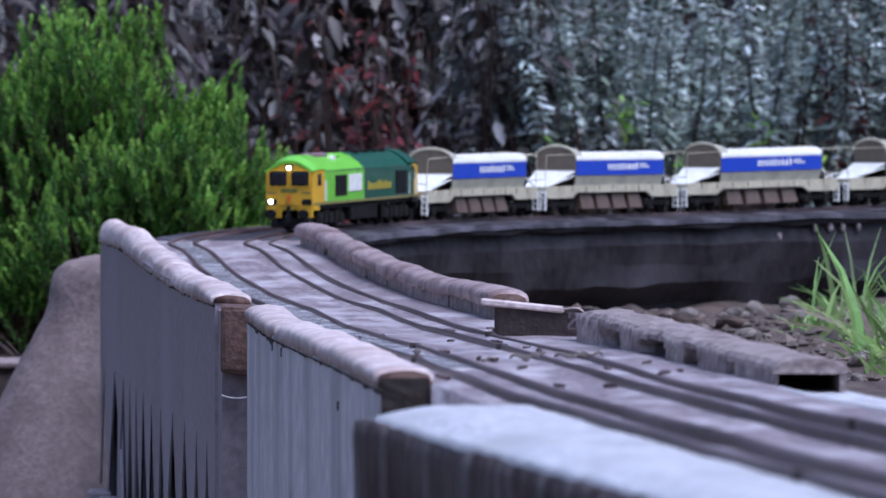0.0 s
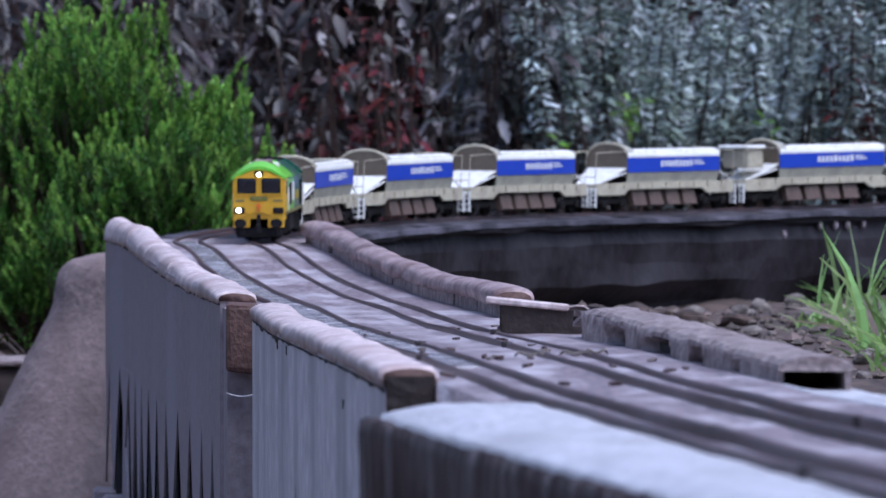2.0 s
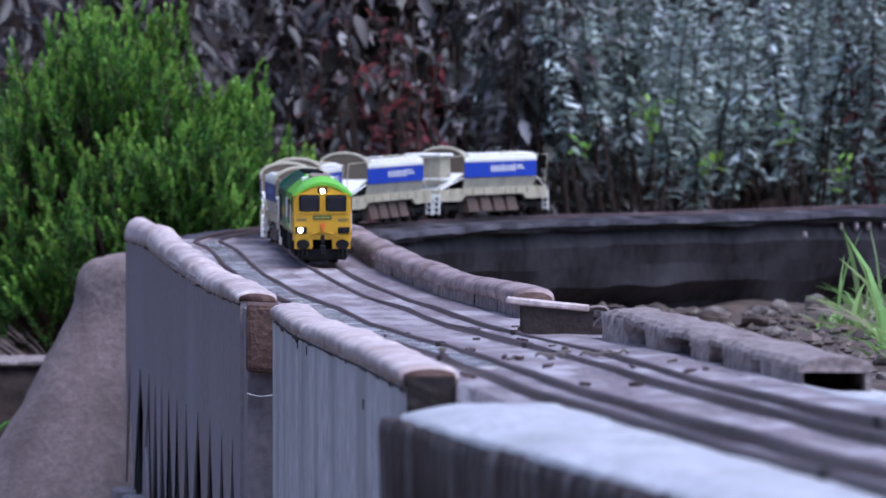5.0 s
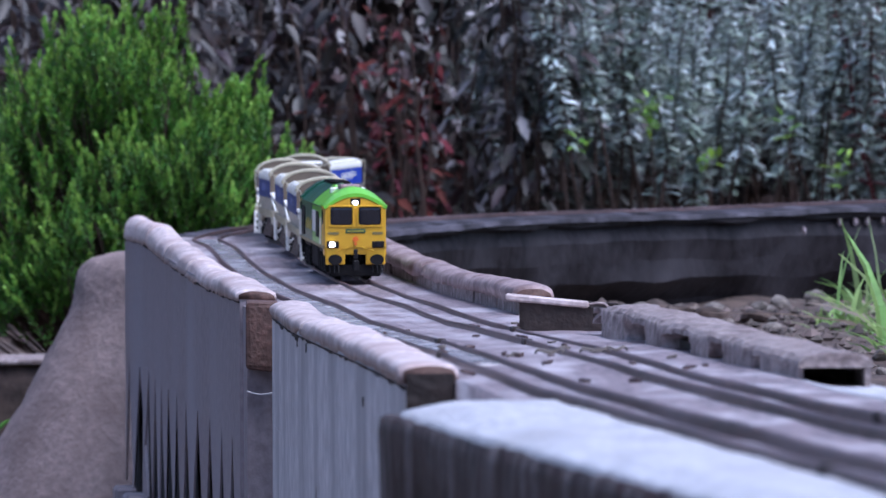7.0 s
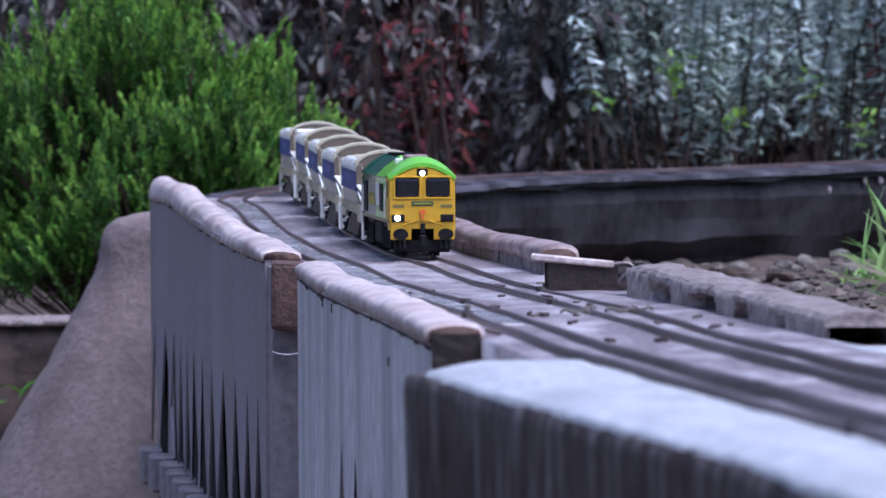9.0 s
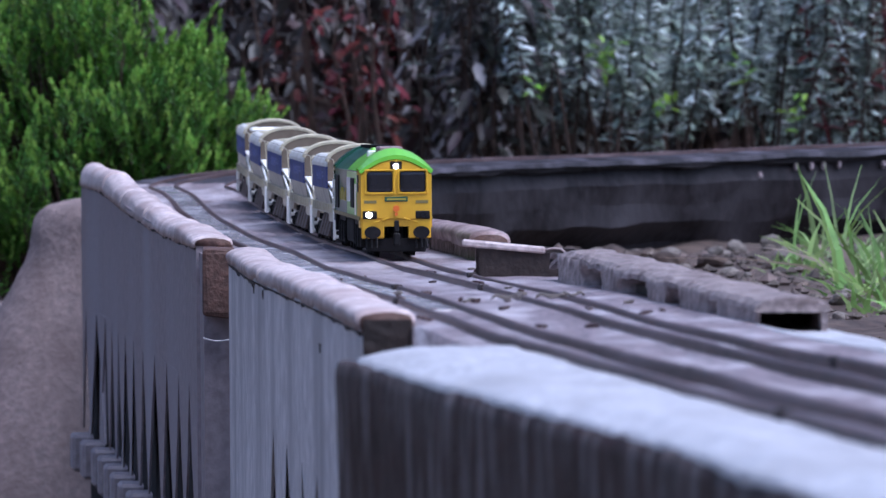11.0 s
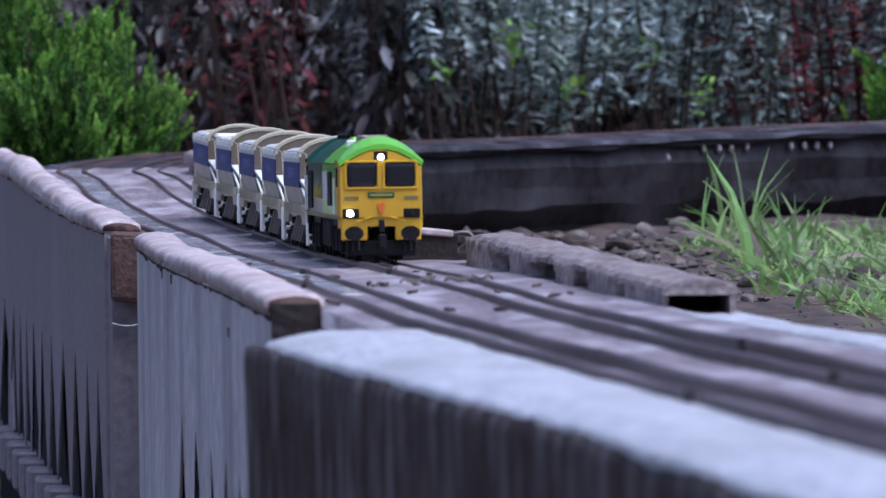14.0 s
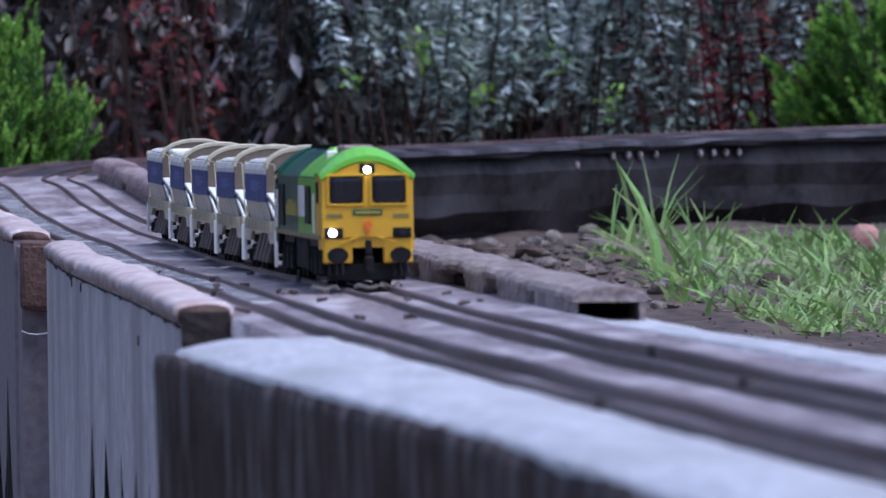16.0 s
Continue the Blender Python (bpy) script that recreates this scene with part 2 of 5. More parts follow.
def wob_long(p, amp, size, seed=0.0):
    """The same, drawn out along the wall."""
    p = Vector(p)
    return wob((p.x, p.y * 0.22, p.z), amp, size, seed)


def frange(a, b, step):
    n = max(1, int(round(abs(b - a) / step)))
    return [a + (b - a) * i / n for i in range(n + 1)]


# ---- ground ----
NARROW = LINE[int(np.argmin(LINE[:, 0] + (LINE[:, 1] > 6.40) * 9)):][::-1]
GROUND_Y, GROUND_X = list(NARROW[:, 1]) + [7.0, 8.0], list(NARROW[:, 0]) + [-0.12, -0.05]


def ground_z(x, y):
    mid = float(np.interp(y, GROUND_Y, GROUND_X)) - 0.035
    left = 1 / (1 + math.exp(max(-60, min(60, (x - mid) / 0.010))))
    z_left = -0.345 + 0.12 * min(1, max(0, (y - 6.6) / 1.6))
    z_right = -0.168 - min(0.2, max(0, 3.2 - y) * 0.1)
    z = z_left * left + z_right * (1 - left)
    z += 0.010 * noise.noise(Vector((x * 9, y * 6, 0))) + 0.005 * noise.noise(Vector((x * 32, y * 22, 3)))
    return EYE_Z + z


def build_ground():
    xs = [-400, -60, -12, -4, -2] + frange(-1.0, 1.4, 0.02) + [2.4, 4, 12, 60, 400]
    ys = [-400, -60, -12, -3, -1, 0] + frange(0.8, 9.6, 0.035) + [11, 14, 60, 400]
    verts, faces = [], []
    for y in ys:
        for x in xs:
            verts.append((x, y, ground_z(max(-2, min(2, x)), max(0, min(10, y)))))
    n = len(xs)
    for j in range(len(ys) - 1):
        for i in range(n - 1):
            faces.append((j * n + i, j * n + i + 1, (j + 1) * n + i + 1, (j + 1) * n + i))
    g = mesh_ob("ground", verts, faces, M_SOIL, smooth=True)
    tagged(g, "damp brown garden soil strewn with crumbs and stones", "ground", kind="structure")


build_ground()
S_END = arc_at(-1.15)
S_JOIN = arc_at(6.20) - 0.12


# ---- the raised bed ----
def build_bed():
    # minus is the viewer's left of the line
    def ring(s):
        p = on_line(s)
        y = p.y
        r = float(np.interp(y, [0.6, 2.65, 3.17, 4.1, 4.66, 6.4], [0.10, 0.085, 0.072, 0.070, 0.056, 0.046]))
        l = -float(np.interp(y, [0.6, 2.0, 2.79, 2.88, 3.17, 4.65, 6.4], [0.066, 0.067, 0.068, 0.071, 0.071, 0.0615, 0.088]))
        near = min(1.0, max(0.0, (3.5 - y) / 1.0))
        edge = float(np.interp(y, [0.6, 2.65, 3.05, 3.17, 3.4], [0.06, 0.046, 0.040, 0.044, 0.2]))
        rows = []
        for k in range(49):
            o = l + (r - l) * k / 48
            q = on_line(s, o, -0.0023 - 0.0014 * near)
            mid = min(abs(abs(o) - 0.00825), abs(abs(o + 0.05) - 0.00825))
            q.z += 0.0007 * noise.noise(Vector((q.x * 60, q.y * 2.2, 0))) + 0.00025 * noise.noise(Vector((q.x * 160, q.y * 8, 5)))
            q.z += 0.0007 * max(0.0, 1 - mid / 0.006)
            q.z -= 0.005 * min(1.0, max(0.0, (o - edge) / 0.004))
            rows.append(q)
        bl, br = on_line(s, l), on_line(s, r)
        bl.z = br.z = EYE_Z - 0.42
        return rows + [br, bl]
    bed = swept("track_bed", frange(S_JOIN, S_END, 0.011), ring, M_DECK, smooth=True)
    tagged(bed, "weathered grey cement bed carrying two model tracks", "track bed", kind="structure")

    def ring2(s):
        rows = []
        for k in range(13):
            o = -0.085 + 0.122 * k / 12
            q = on_line(s, o, -0.0036)
            q += wob(q, 0.002, 0.03)
            rows.append(q)
        lip = on_line(s, 0.042 + 0.005 * noise.noise(q * 11), -0.0070)
        lip += wob(lip, 0.0030, 0.05)
        low = lip + Vector((0, 0, -0.004))
        back = on_line(s, 0.036)
        back.z = low.z - 0.001
        foot = []
        for o, z, rough in ((0.040, -0.118, 0.004), (0.0385, -0.134, 0.006), (0.034, -0.150, 0.010), (0.024, -0.166, 0.013), (0.012, -0.180, 0.012), (0.006, -0.20, 0.006)):
            e = on_line(s, o + rough * noise.noise(q * 7 + Vector((0, 0, z * 40))) + 0.4 * rough * noise.noise(q * 26 + Vector((0, 0, z * 60))))
            e.z = EYE_Z + z + rough * 0.7 * noise.noise(q * 12 + Vector((5, 0, z * 30)))
            foot.append(e)
        b = on_line(s, -0.09)
        b.z = EYE_Z - 0.4
        return rows + [lip, low, back, *foot, b]
    far = swept("curved_track_bed", frange(0.02, S_JOIN - 0.002, 0.012), ring2, M_FARWALL)
    tagged(far, "dark damp concrete bed under the curved tracks", "track bed", kind="structure")
    felt = swept("felt_strip", frange(0.02, S_JOIN - 0.002, 0.012), lambda s: [on_line(s, o, z) + wob(on_line(s, o), 0.0008, 0.02) for o, z in
                 ((-0.086, -0.0026), (-0.03, -0.0022), (0.024, -0.0022), (0.0435, -0.0030 - 0.0016 * (1 + noise.noise(Vector((s * 9, 2, 0))))), (0.0450, -0.0058 - 0.0022 * (1 + noise.noise(Vector((s * 13, 5, 0))))), (0.02, -0.005), (-0.086, -0.005))], M_FELT, parent=far,
                 label="sagging strip of black roofing felt")


build_bed()


def build_dabs():
    # small raised pale spots set along the wall face
    for want in (0.262, 0.290, 0.302, 0.3135, 0.325, 0.361, 0.372, 0.383, 0.395):
        s = min(frange(0.5, 2.6, 0.004), key=lambda q: abs(on_line(q, 0.044).x - want))
        bm = bmesh.new()
        bmesh.ops.create_icosphere(bm, subdivisions=2, radius=1, matrix=Matrix.Diagonal((0.0022, 0.003, 0.0034, 1)))
        for v in bm.verts:
            v.co += wob(v.co, 0.0008, 0.003, want * 50)
        me = bpy.data.meshes.new("mortar_dab")
        bm.to_mesh(me)
        bm.free()
        me.materials.append(M_DECK)
        ob = new("mortar_dab", me)
        q = on_line(s, 0.0405)
        q.z = EYE_Z - (0.1135 if want < 0.27 else 0.1075)
        ob.location = q
        tagged(ob, "small pale raised spot on the dark curved wall", "mortar dab", group="mortar dabs")


build_dabs()


def build_wet_strip():
    """Standing damp between the rails of the empty track."""
    def ring(s):
        q = on_line(s, -0.05)
        a = -0.0574 + 0.0012 * noise.noise(q * 30)
        b = -0.0426 + 0.0016 * noise.noise(q * 22 + Vector((4, 0, 0)))
        rows = []
        for k in range(7):
            o = a + (b - a) * k / 6
            e = on_line(s, o, -0.0016)
            e.z += 0.0003 * noise.noise(e * 60)
            rows.append(e)
        return rows + [on_line(s, b, -0.006), on_line(s, a, -0.006)]
    strip = swept("wet_film", frange(arc_at(6.25), arc_at(3.35), 0.010), ring, M_FILM, smooth=True)
    tagged(strip, "shallow wet film on cement between the empty rails", "wet cement", kind="structure")


M_FILM = mat("wet_cement_film", (0.27, 0.255, 0.275), 0.26, var=0.3, scale=200, stain=40, bump=0.25, tint=(0.40, 0.39, 0.42), along=0.25, spec=0.7)
build_wet_strip()


def build_tracks():
    for off, lab in ((0.0, "used by the train"), (-0.050, "with no train on it")):
        t = tagged(new("railway_track"), "rusty model rails sunk in cement, " + lab, "track", group="parallel tracks")
        for side in (-1, 1):
            o = off + side * 0.00825

            def ring(s, o=o):
                j = 0.0010 * noise.noise(Vector((s * 5, o * 50, 1)))
                u = 0.0007 * noise.noise(Vector((s * 4, o * 50, 7)))
                f = 1 + 0.35 * noise.noise(Vector((s * 9, o * 90, 3)))
                g = 1 + 0.35 * noise.noise(Vector((s * 9, o * 90, 8)))
                w = 1 + 1.05 * min(1.0, max(0.0, (3.6 - on_line(s).y) / 1.0))  # thicker with rust and mortar on the near straight
                half = ((0.0004, 0.0001), (0.0009, -0.0003), (0.0010, -0.0010), (0.0011, -0.0024), (0.0018, -0.0056))
                return [on_line(s, o + j + dx * w * (f if dz < -0.002 else 1), dz + u) for dx, dz in half] + [on_line(s, o + j - dx * w * (g if dz < -0.002 else 1), dz + u) for dx, dz in half[::-1]]
            swept("rail", frange(0.03, S_END, 0.012), ring, M_RAIL, parent=t, smooth=True)
            rng = random.Random(int(o * 1e5))
            for y in (3.86 + side * 0.16 + off * 5, 2.45 + side * 0.17 + off * 3):
                s = arc_at(y) + rng.uniform(-0.05, 0.05)
                bm = bmesh.new()
                box(bm, -0.0019, 0.0019, -0.008, 0.008, -0.003, 0.0005, bevel=0.0009, seg=2)
                j = part("rail_joiner", bm, M_ENDS, t)
                a, b = on_line(s - 0.01, o), on_line(s + 0.01, o)
                j.matrix_basis = Matrix.Translation((a + b) / 2) @ (b - a).to_track_quat("Y", "Z").to_matrix().to_4x4()


build_tracks()


# near-black core colour that stands in for the shade inside wall slots
M_SHADE = mat("black_shade_core", (0.012, 0.011, 0.012), 0.8, spec=0.2, var=0.3, scale=120)


def slotted_face(thing, s0, s1, off, top, slot_z, base_z, slots, gap, material):
    """The outer skin of a wall: a whole sheet above, strips with pointed gaps below."""
    def place(s, o, z):
        q = on_line(s, off(s) + o)
        q.z = EYE_Z + z
        return q
    st = frange(s0, s1, 0.02)

    def ring(s):
        zt = on_line(s).z - EYE_Z + top
        n = 0.0
        return [place(s, -0.0012 + n, zt), place(s, 0, zt), place(s, 0, slot_z), place(s, -0.0012 + n, slot_z)]
    swept("wall_sheet", st, ring, material, parent=thing)
    edges = [s0] + slots + [s1]
    for k, (a, b) in enumerate(zip(edges, edges[1:])):
        rng = random.Random(k)
        ga = 0 if k == 0 else gap * rng.uniform(0.6, 1.2)
        gb = 0 if k == len(edges) - 2 else gap * rng.uniform(0.6, 1.2)
        d0 = rng.uniform(0, 0.018)
        pts = [(a, slot_z), (b, slot_z), (b - gb * 0.4, slot_z - 0.028 - d0), (b - gb, base_z), (a + ga, base_z), (a + ga * 0.4, slot_z - 0.028 - d0)]
        n = 0.0
        verts = [place(s, -0.0012 + n, z) for s, z in pts] + [place(s, 0, z) for s, z in pts]
        faces = [(5, 4, 3, 2, 1, 0), (6, 7, 8, 9, 10, 11)] + [(i, (i + 1) % 6, 6 + (i + 1) % 6, 6 + i) for i in range(6)]
        mesh_ob("wall_strip", verts, faces, material, thing)


def coping(thing, s0, s1, off, width, peak, foot, n_tiles, material):
    """Half-round coping tiles laid end to end under a ragged skin of mortar; peak(s) and foot are heights over the rails."""
    for k in range(n_tiles):
        rng = random.Random(k * 7 + int(s0 * 100))
        a, b = s0 + (s1 - s0) * k / n_tiles, s0 + (s1 - s0) * (k + 1) / n_tiles - 0.001
        dw, dz = rng.uniform(0.92, 1.06), rng.uniform(-0.0006, 0.0006)

        def ring(s):
            u = (s - a) / (b - a)
            flare = 1 + 0.05 * u
            base = foot + 0.0035
            pts = []
            for i in range(11):
                g = math.pi * i / 10
                q = on_line(s, off(s) - math.cos(g) * width * 0.55 * dw * flare, base + dz + math.sin(g) ** 0.8 * (peak(s) - base) * flare)
                q = q + wob_long(q, 0.0020, 0.050, 2.0) + wob_long(q, 0.0008, 0.016, 1.0) + wob(q, 0.0003, 0.006, 3.0)
                q.z -= 0.0011 * max(0, 1 - min(u, 1 - u) / 0.025)
                pts.append(q)
            for i in (10, 0):
                jag = 0.0020 * noise.noise(Vector((s * 12, i, 2))) + 0.0019 * noise.noise(Vector((s * 47, i, 6))) + 0.0012 * noise.noise(Vector((s * 130, i, 9)))
                q = on_line(s, off(s) - math.cos(math.pi * i / 10) * width * 0.56, foot + jag)
                pts.append(q)
            return pts
        swept("coping_tile", frange(a, b, 0.006), ring, material, parent=thing, smooth=True)


def dark_joint(thing, s0, s1, off, top, drips, seed):
    """A dark, jagged strip under a coping, with a few short runs down the face."""
    def ring(s):
        d = 0.0004 + 0.0020 * abs(noise.noise(Vector((s * 40, seed, 2)))) + 0.002 * max(0, noise.noise(Vector((s * 13, seed, 5))))
        return [on_line(s, off(s) + 0.002, top), on_line(s, off(s) - 0.0020, top), on_line(s, off(s) - 0.0017, top - d), on_line(s, off(s) + 0.002, top - d)]
    swept("bed_joint", frange(s0, s1, 0.008), ring, M_ENDS, parent=thing, label="dark jagged strip under the coping")
    rng = random.Random(seed)
    for k in range(drips):
        s = s0 + (s1 - s0) * (0.12 + 0.8 * rng.random())
        ln, h = rng.uniform(0.003, 0.010), rng.uniform(0.0006, 0.0013) * 5
        pts = [(s - h, 0), (s + h, 0), (s + h * 0.6, -ln * 0.5), (s + h * 0.9, -ln * 0.8), (s, -ln), (s - h * 0.8, -ln * 0.75), (s - h * 0.4, -ln * 0.4)]
        z = top - rng.choice((0.002, 0.002, 0.012))
        verts = [on_line(q, off(q) + 0.001, z + e) for q, e in pts] + [on_line(q, off(q) - 0.0016, z + e) for q, e in pts]
        n = len(pts)
        mesh_ob("tar_run", verts, [tuple(range(n)), tuple(range(2 * n - 1, n - 1, -1))] + [(i, n + i, n + (i + 1) % n, (i + 1) % n) for i in range(n)], M_ENDS, thing)


def core(thing, s0, s1, off, w0, w1, top, base, material, name="wall_core"):
    def ring(s):
        a, b = on_line(s, off(s) + w0, top), on_line(s, off(s) + w1, top)
        c, d = b.copy(), a.copy()
        c.z = d.z = EYE_Z + base
        return [a, b, c, d]
    return swept(name, frange(s0, s1, 0.02), ring, material, parent=thing)


def lerp_off(s0, s1, a, b):
    return lambda s: a + (b - a) * (s - s0) / (s1 - s0)


def build_walls():
    # far outer wall
    s0, s1 = arc_at(6.26), arc_at(4.74)
    even = lerp_off(s0, s1, -0.0875, -0.0795)
    off = lambda s: even(s) - float(np.interp(on_line(s).y, [5.5, 5.92, 6.1, 6.26], [0, 0.003, 0.007, 0.0085]))
    w = tagged(new("parapet_wall_far"), "smooth grey rendered wall with rounded terracotta coping and slotted foot", "parapet wall", kind="structure")
    # black core: slot shade painted as a solid behind the skin
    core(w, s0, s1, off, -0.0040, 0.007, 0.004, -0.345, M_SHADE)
    slots = [s0 + (s1 - s0) * f for f in (0.06, 0.13, 0.2, 0.28, 0.355, 0.43, 0.51, 0.59, 0.68, 0.77, 0.86, 0.94)]
    face = lambda s: off(s) - 0.0078
    slotted_face(w, s0, s1, face, 0.004, -0.180, -0.262, slots, 0.068, M_PANEL)
    core(w, s1 - 0.004, s1 + 0.002, off, -0.0090, 0.0080, 0.002, -0.345, M_PANEL, name="wall_end")
    crown = lerp_off(s0, s1, 0.0148, 0.0078)
    coping(w, s0, s1, off, 0.018, crown, 0.0008, 5, M_CAP)
    dark_joint(w, s0, s1, face, 0.0008, 0, 3)
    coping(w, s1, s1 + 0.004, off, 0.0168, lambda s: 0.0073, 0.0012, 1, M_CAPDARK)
    for k in range(13):
        bm = bmesh.new()
        box(bm, -0.010, 0.006, -0.022, 0.022, -0.024, 0.0, bevel=0.002)
        b = part("plinth_block", bm, M_PANEL, w)
        s = s0 + (s1 - s0) * (k + 0.5) / 13
        q = on_line(s, off(s) - 0.012)
        q.z = EYE_Z - 0.264
        d = on_line(s + 0.01) - on_line(s - 0.01)
        b.matrix_basis = Matrix.Translation(q) @ Matrix.Rotation(math.atan2(-d.x, d.y), 4, "Z")
    # the pier between the two walls
    sa, sb = arc_at(4.748), arc_at(4.69)
    pier = tagged(new("pier"), "recessed grey pier with a broken terracotta tile stood on end", "pier", kind="structure")
    mid = lambda s: -0.0765
    core(pier, sa, sb, mid, -0.0102, 0.010, -0.0015, -0.345, M_PANEL, name="pier_core")
    bm = bmesh.new()
    box(bm, -0.0096, 0.0062, -0.014, 0.012, -0.0325, 0.0015, bevel=0.0022, seg=2)
    for v in bm.verts:
        v.co += wob(v.co, 0.0016, 0.008, 4)
    tile = part("broken_tile", bm, M_CAPDARK, pier, "reddish brown broken terracotta tile")
    q = on_line(arc_at(4.685), -0.0775)
    tile.matrix_basis = Matrix.Translation(q)
    bm = bmesh.new()
    last = None
    for k in range(11):
        u = k / 10
        v = Vector((-0.0095 + 0.019 * u, -0.016, -0.0385 - 0.006 * math.sin(math.pi * (0.25 + 0.6 * u))))
        if last:
            rod(bm, last, v, 0.00035, 5)
        last = v
    th = part("loose_thread", bm, M_WET, pier, "thin white loose thread")
    th.matrix_basis = Matrix.Translation(q)
    # near outer wall
    s0, s1 = arc_at(4.63), arc_at(3.17)
    off2 = lerp_off(s0, s1, -0.0675, -0.0795)
    w = tagged(new("parapet_wall_near"), "streaked grey rendered wall with rounded terracotta coping", "parapet wall", kind="structure")
    # black core again paints the shade seen through the slots
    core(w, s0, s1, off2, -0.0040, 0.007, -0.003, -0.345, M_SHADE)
    slots = [s0 + (s1 - s0) * f for f in (0.46, 0.56, 0.66, 0.75, 0.83, 0.9)]
    slotted_face(w, s0, s1, lambda s: off2(s) - 0.0078, -0.003, -0.168, -0.27, slots, 0.115, M_PANEL_B)
    coping(w, s0, s1, off2, 0.0170, lambda s: 0.0031, -0.0042, 3, M_CAP)
    dark_joint(w, s0, s1, lambda s: off2(s) - 0.0078, -0.0050, 3, 7)
    core(w, s1 - 0.004, s1 + 0.003, off2, -0.0082, 0.0080, -0.0008, -0.345, M_ENDS, name="wall_end")
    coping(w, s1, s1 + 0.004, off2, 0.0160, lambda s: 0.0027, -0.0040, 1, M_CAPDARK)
    # inner parapet
    s0, s1 = arc_at(6.30), arc_at(4.52)
    off3 = lerp_off(s0, s1, 0.034, 0.046)
    w = tagged(new("inner_parapet"), "low stone parapet with worn terracotta coping", "parapet wall", kind="structure")
    for k in range(11):
        a, b = s0 + (s1 - s0) * k / 11, s0 + (s1 - s0) * (k + 1) / 11 - 0.003
        d = 0.0016 * random.Random(k).uniform(-1, 1)
        core(w, a, b, lambda s: off3(s) + d, -0.0068, 0.0068, 0.008, -0.14, M_KERB, name="stone")
    coping(w, s0, s1, off3, 0.017, lambda s: 0.0122, 0.0045, 5, M_CAPOLD)
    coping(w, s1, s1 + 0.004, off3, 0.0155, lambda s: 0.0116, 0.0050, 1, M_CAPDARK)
    # upturned channel that bridges the gap in the parapet
    ch = tagged(new("metal_channel"), "dark upturned metal channel with a pale worn edge and wire loop", "channel")
    bm = bmesh.new()
    box(bm, -0.020, 0.020, -0.05, 0.05, -0.010, -0.0085)
    box(bm, -0.0200, -0.0186, -0.05, 0.05, -0.010, 0.0055)
    box(bm, 0.0186, 0.0200, -0.05, 0.05, -0.010, 0.0055)
    box(bm, -0.020, 0.020, 0.042, 0.05, -0.010, 0.0060)
    box(bm, -0.020, 0.020, -0.050, -0.047, -0.010, 0.0060)
    for v in bm.verts:
        v.co.z -= 0.07 * v.co.x
    part("body", bm, M_ENDS, ch)
    bm = bmesh.new()
    box(bm, -0.026, 0.0105, -0.0520, -0.044, 0.0058, 0.0088, bevel=0.0007)
    for v in bm.verts:
        v.co.z -= 0.10 * v.co.x
    part("edge_strip", bm, M_CAP, ch, "pale worn strip along the rim")
    bm = bmesh.new()
    loop = [Vector(q) for q in ((0.0100, -0.051, 0.0066), (0.0140, -0.052, 0.0072), (0.0175, -0.052, 0.0070), (0.0192, -0.052, 0.0056), (0.0190, -0.052, 0.0020), (0.0182, -0.052, -0.0040))]
    for q0, q1 in zip(loop, loop[1:]):
        rod(bm, q0, q1, 0.00042, 6)
    part("wire_loop", bm, M_CAP, ch, "bent pale wire")
    q = on_line(arc_at(4.14), 0.0385, 0.0035)
    ch.matrix_basis = Matrix.Translation(q) @ Matrix.Rotation(radians(-3), 4, "Z")
    # kerb block: a hollow channel laid open side down
    s0, s1 = arc_at(4.00), arc_at(3.14)
    off4 = lerp_off(s0, s1, 0.0507, 0.0555)
    w = tagged(new("kerb_block"), "weathered hollow concrete kerb block with dark side openings", "kerb block", kind="structure")

    def top_ring(s):
        e = min(1.0, 0.35 + (s - s0) / 0.08) if s < s0 + 0.05 else 1.0
        z = np.interp(s, [s0, s1], [0.0085, 0.0024]) * e
        prof = ((-0.0124, 0.0018), (-0.0120, 0.0036), (-0.0098, 0.0053), (-0.004, 0.0060), (0.006, 0.0060), (0.0116, 0.0048), (0.0124, 0.0018))
        pts = [on_line(s, off4(s) + x, z - 0.0030 + h) for x, h in prof]
        return [q + wob_long(q, 0.0014, 0.014) + wob_long(q, 0.0007, 0.005) for q in pts]
    swept("kerb_top", frange(s0, s1, 0.006), top_ring, M_KERB, parent=w)
    holes = [(0.035, 0.032, 1.0), (0.26, 0.055, 1.0), (0.465, 0.070, 1.0), (0.660, 0.030, 1.0), (0.83, 0.014, 0.5)]

    def side_ring(s):
        z = np.interp(s, [s0, s1], [0.0085, 0.0024])
        f = (s - s0) / (s1 - s0) + 0.018 * noise.noise(Vector((s * 30, 3, 1)))
        pts = []
        for k in range(9):
            u = k / 8
            x = -0.0122 - 0.0016 * u - 0.006 * max(0, u - 0.72) ** 1.2 * 3
            h = z + 0.0006 - (z + float(np.interp(s, [s0, s1], [0.0095, 0.0120]))) * u
            dent = 0.0
            for c, wd, amt in holes:
                e = ((f - c) / wd) ** 2 + ((u - 0.46 - 0.05 * math.sin(c * 40)) / 0.44) ** 2
                dent = max(dent, amt * min(1.0, max(0.0, 1.10 - e) * 5.0))
            q = on_line(s, off4(s) + x + 0.0135 * dent, h)
            pts.append(q + wob_long(q, 0.0014, 0.016) + wob(q, 0.0007, 0.006))
        inner = -0.0010 if s < s1 - 0.06 else -0.0102
        return pts + [on_line(s, off4(s) + inner, -0.0115), on_line(s, off4(s) + inner, z)]
